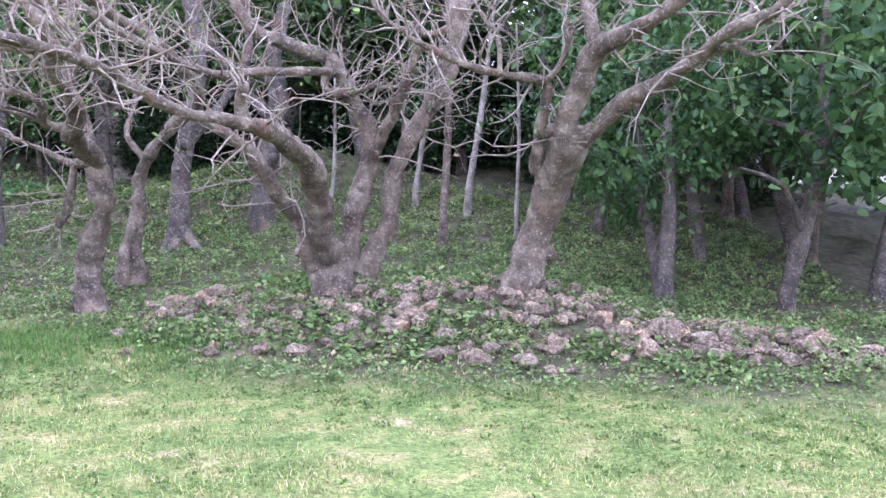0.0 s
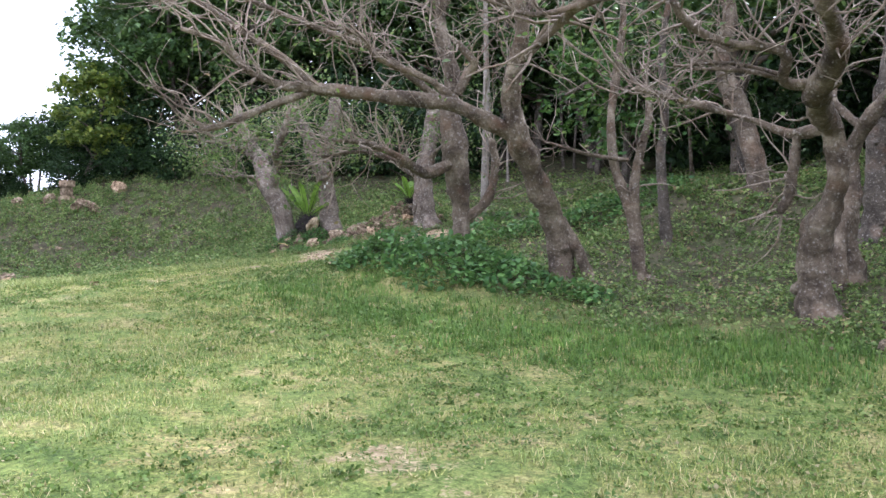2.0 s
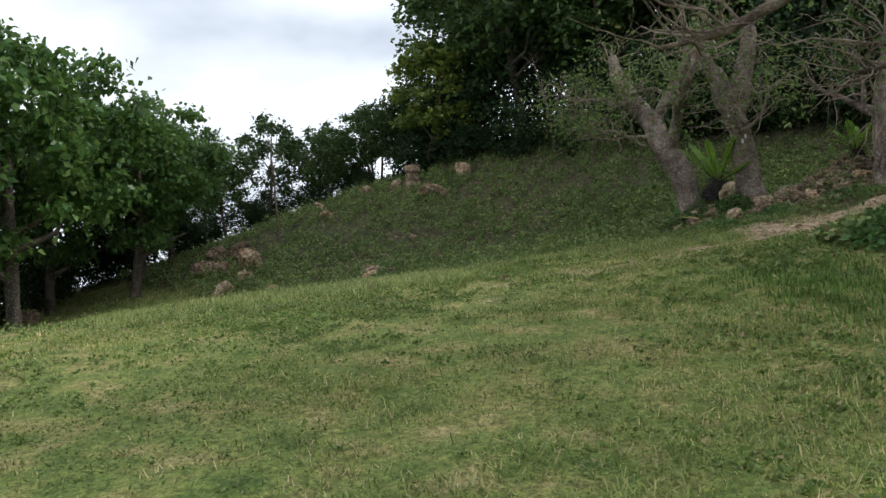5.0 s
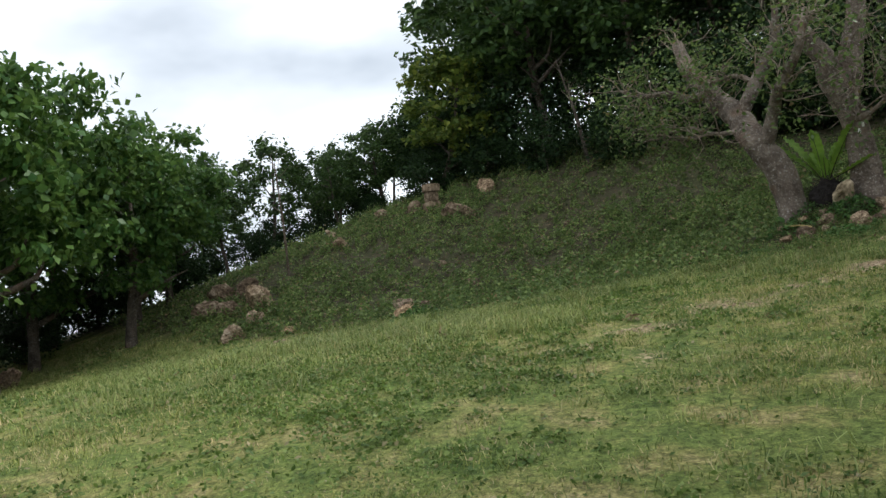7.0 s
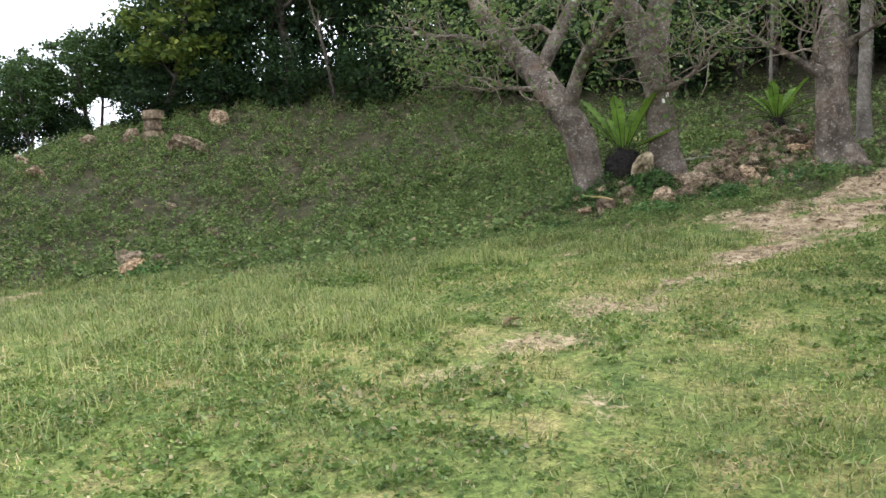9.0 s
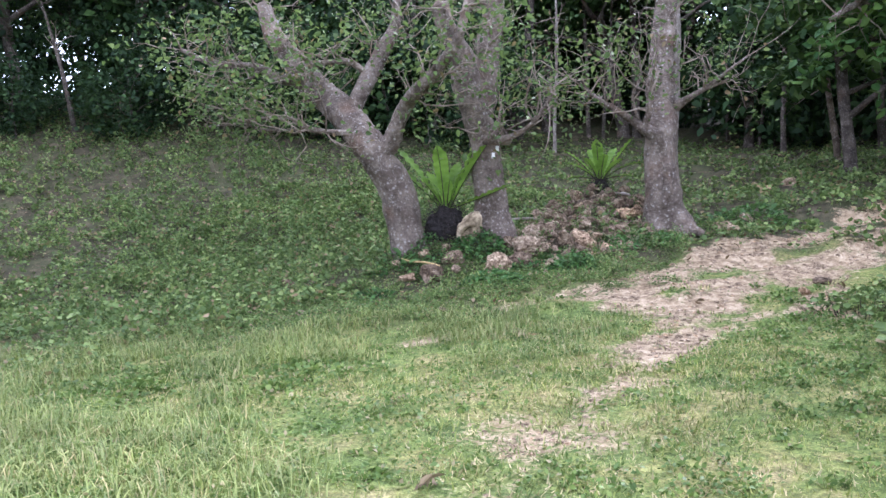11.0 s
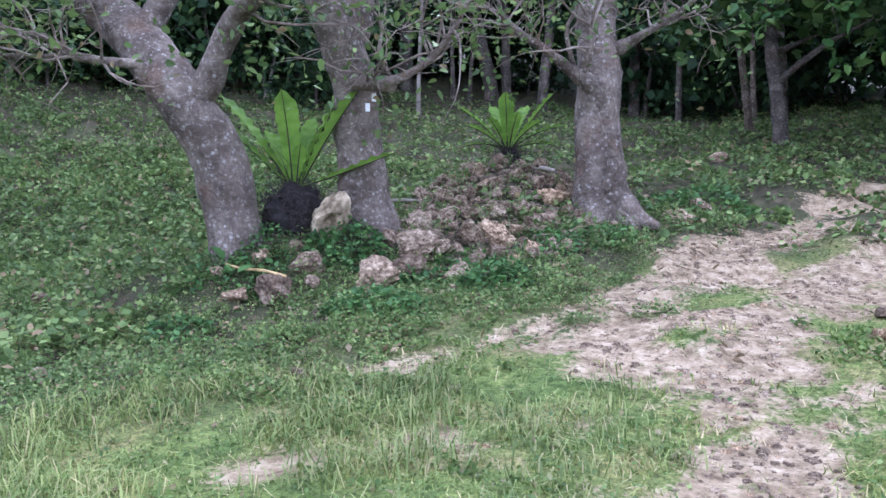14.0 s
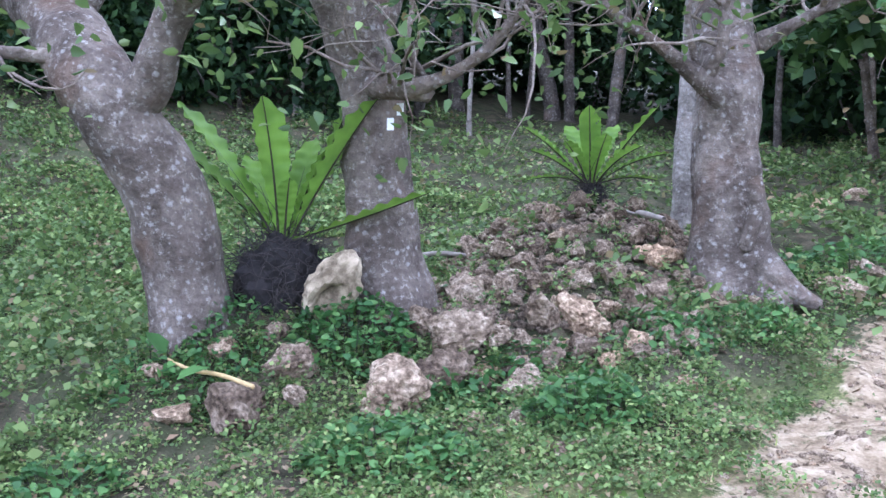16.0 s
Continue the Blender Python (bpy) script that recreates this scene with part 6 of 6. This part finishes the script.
# ---------------------------------------------------------------- weeds, litter and small things
def weed_clump(x, y, radius, tall, count, size, seed, mat=None, label="dense dark green leafy weed clump"):
    rng = np.random.default_rng(seed)
    a, r = rng.random(count) * 6.28, radius * np.sqrt(rng.random(count))
    px, py = x + np.cos(a) * r, y + np.sin(a) * r * 0.8
    z = height(px, py) + tall * (1 - (r / radius) ** 2 * 0.7) * (0.15 + 0.85 * rng.random(count) ** 0.7)
    v, f = leaves(np.stack([px - x, py - y, z - ground_z(x, y)], 1), size * (0.6 + 0.8 * rng.random(count)), rng, lift=0.15, wide=0.72, fine=True, flat=0.65)
    s = Shape()
    for i in range(0, count, 9):
        bx, by = (px[i] - x) * 0.8, (py[i] - y) * 0.8
        tube(s, np.array([(bx, by, ground_z(x + bx, y + by) - ground_z(x, y) - 0.03, 0.004), ((bx + px[i] - x) / 2, (by + py[i] - y) / 2, (z[i] - ground_z(x, y)) * 0.6, 0.003), (px[i] - x, py[i] - y, z[i] - ground_z(x, y), 0.002)]), 4)
    clump = thing("weed_clump", x, y, ground_z(x, y), label, "weed", "weed clumps")
    part("leaves", mesh_from("leaves", v, f, mat or WEED), clump, kind="stuff")
    part("stem_growth", s.mesh("stem_growth", MIDRIB), clump, kind="stuff")


for i, (x, y, r, t, c, s) in enumerate(((-17.2, 16.4, 0.36, 0.3, 800, 0.05), (-15.9, 15.85, 0.3, 0.24, 560, 0.046), (-16.75, 15.45, 0.42, 0.18, 700, 0.046), (-17.9, 16.3, 0.3, 0.18, 340, 0.042), (-13.1, 13.9, 0.45, 0.2, 500, 0.055), (-12.5, 14.5, 0.5, 0.22, 600, 0.055), (-15.1, 17.15, 0.5, 0.14, 420, 0.055), (-13.9, 18.9, 0.7, 0.26, 500, 0.07),
                                        (-18.2, 15.2, 0.3, 0.12, 240, 0.05), (-16.6, 16.2, 0.25, 0.14, 170, 0.055), (-11.6, 12.3, 0.9, 0.42, 1100, 0.09), (-10.2, 11.9, 0.9, 0.42, 1100, 0.09), (-9.2, 12.1, 0.7, 0.3, 600, 0.1), (-12.4, 12.7, 0.8, 0.3, 700, 0.1), (-10.9, 13.6, 0.8, 0.3, 600, 0.1), (-8.2, 12.2, 0.5, 0.22, 300, 0.09),
                                        (-2.4, 13.0, 0.6, 0.35, 420, 0.1), (-0.3, 13.2, 0.5, 0.35, 320, 0.1), (-1.6, 10.9, 0.7, 0.18, 420, 0.075), (0.3, 10.4, 0.8, 0.18, 500, 0.075), (1.9, 9.9, 0.5, 0.15, 260, 0.075), (-3.4, 10.9, 0.7, 0.2, 350, 0.075), (-0.6, 10.2, 0.8, 0.14, 380, 0.07), (2.9, 9.3, 0.6, 0.16, 300, 0.08), (0.2, 12.0, 0.5, 0.2, 260, 0.08), (-24.2, 12.9, 0.5, 0.25, 240, 0.09), (-11.9, 15.5, 0.7, 0.4, 600, 0.085), (-11.2, 16.4, 0.7, 0.4, 600, 0.085), (-10.3, 17.2, 0.7, 0.42, 600, 0.085), (-9.4, 17.9, 0.8, 0.45, 600, 0.09), (-18.3, 16.15, 0.35, 0.14, 260, 0.05), (-17.9, 16.05, 0.3, 0.13, 200, 0.05), (-16.2, 16.55, 0.3, 0.16, 220, 0.06), (-15.5, 16.9, 0.35, 0.12, 260, 0.055))):
    weed_clump(x, y, r, t, c, s, 300 + i, HERB if x > -4 or -13.2 < x < -12.2 else WEED)

# tags nailed to the forked tree
for x, y, z in ((-17.05, 16.645, 3.198), (-17.0, 16.675, 3.286)):
    tag = thing("tree_tag", x, y, z, "small white tag nailed to the grey tree", "tag", "white tags on the tree")
    bm = bmesh.new()
    bmesh.ops.create_cube(bm, size=1)
    for v in bm.verts:
        v.co = Vector((v.co.x * 0.04, v.co.y * 0.006, v.co.z * 0.07))
    bmesh.ops.bevel(bm, geom=bm.edges[:], offset=0.001, segments=1, affect="EDGES")
    me = bpy.data.meshes.new("plate")
    bm.to_mesh(me)
    bm.free()
    me.materials.append(TAG_WHITE)
    part("plate", me, tag)

# pebbles of the track
px, py = scatter(rng, -16.2, -11, 9, 19, 60000)
keep = (rng.random(len(px)) < worn(px, py) * 0.8) & (worn(px, py) > 0.5)
px, py = px[keep], py[keep]
pz = height(px, py) - 0.035 * worn(px, py)
cube = np.array([(-1, -1, -1), (1, -1, -1), (1, 1, -1), (-1, 1, -1), (-0.6, -0.7, 1), (0.7, -0.5, 0.8), (0.5, 0.7, 1), (-0.7, 0.5, 0.7)])
cf = np.array([(0, 1, 5, 4), (1, 2, 6, 5), (2, 3, 7, 6), (3, 0, 4, 7), (4, 5, 6, 7)])
ps = 0.004 + 0.02 * rng.random(len(px)) ** 5
turn = rng.random(len(px)) * 6.28
rot = np.stack([np.cos(turn), -np.sin(turn), np.sin(turn), np.cos(turn)], 1).reshape(-1, 2, 2)
pv = np.repeat(cube[None], len(px), 0) * (0.7 + 0.6 * rng.random((len(px), 8, 1)))
pv[:, :, :2] = np.einsum("nij,nkj->nki", rot, pv[:, :, :2])
pv = pv * ps[:, None, None] * np.array((1.2, 1, 0.6)) + np.stack([px, py, pz], 1)[:, None]
pf = (np.arange(len(px)) * 8)[:, None, None] + cf[None]
stuff("track_pebbles", [(pv.reshape(-1, 3), pf.reshape(-1, 4))], GRAVEL, "small pale pebbles scattered over the dirt track", "pebbles")

# curled dead leaves on the track and the lawn
for i, (x, y) in enumerate(((-14.5, 14.2), (-15.6, 9.6), (-17.3, 8.7), (-13.2, 14.6))):
    rl = np.random.default_rng(80 + i)
    n = 6
    v, f = leaves(rl.normal(size=(n, 3)) * 0.03, 0.07 + 0.04 * rl.random(n), rl, lift=0.2, wide=0.5, fine=True, flat=0.3)
    v[:, 2] -= v[:, 2].min()
    ob = tagged(new("dead_leaf", mesh_from("dead_leaf", v, f, DEAD_LEAF)), "curled brown dead leaves lying on the ground", "dead leaf", "dead leaves")
    ob.location = (x, y, ground_z(x, y) - 0.005)

# broken stalk and leaf below the mottled tree
stalk = thing("broken_stalk", -17.95, 16.0, ground_z(-17.95, 16.0) + 0.12, "broken yellow leaf stalk lying across rocks", "stalk")
s = Shape()
tube(s, curve_through([(-0.2, 0.1, 0.06, 0.009), (-0.02, 0.0, 0.03, 0.012), (0.18, -0.06, 0.02, 0.013), (0.38, -0.12, -0.02, 0.014)], 0.05), 7, 0.1, 2)
part("stem", s.mesh("stem", STALK_YELLOW), stalk)
for k, (c, size) in enumerate((((-0.2, 0.08, 0.1), 0.16), ((0.12, -0.06, 0.06), 0.2))):
    v, f = leaves(np.array([c]), np.array([size]), np.random.default_rng(4 + k), wide=0.9, fine=True, flat=0.9)
    part("leaf_blade", mesh_from("leaf_blade", v, f, WEED), stalk)

# dead branches on the rock heap
for x, y, turn in ((-16.95, 18.2, 0.2), (-15.55, 18.2, 1.9), (-13.5, 24.6, 0.1)):
    s = Shape()
    tube(s, curve_through([(-0.4, 0, 0.02, 0.02), (-0.1, 0.05, 0.06, 0.018), (0.2, -0.02, 0.05, 0.014), (0.45, 0.06, 0.1, 0.006)], 0.05), 7, 0.2, x)
    tube(s, curve_through([(0.1, 0.0, 0.05, 0.01), (0.25, 0.14, 0.1, 0.008), (0.35, 0.25, 0.08, 0.004)], 0.05), 5, 0.2, x)
    ob = tagged(new("dead_branch", s.mesh("dead_branch", DEAD_WOOD)), "grey dead branch lying on the stones", "branch", "dead branches")
    ob.location, ob.rotation_euler = (x, y, ground_z(x, y) + 0.06), (0, 0, turn)
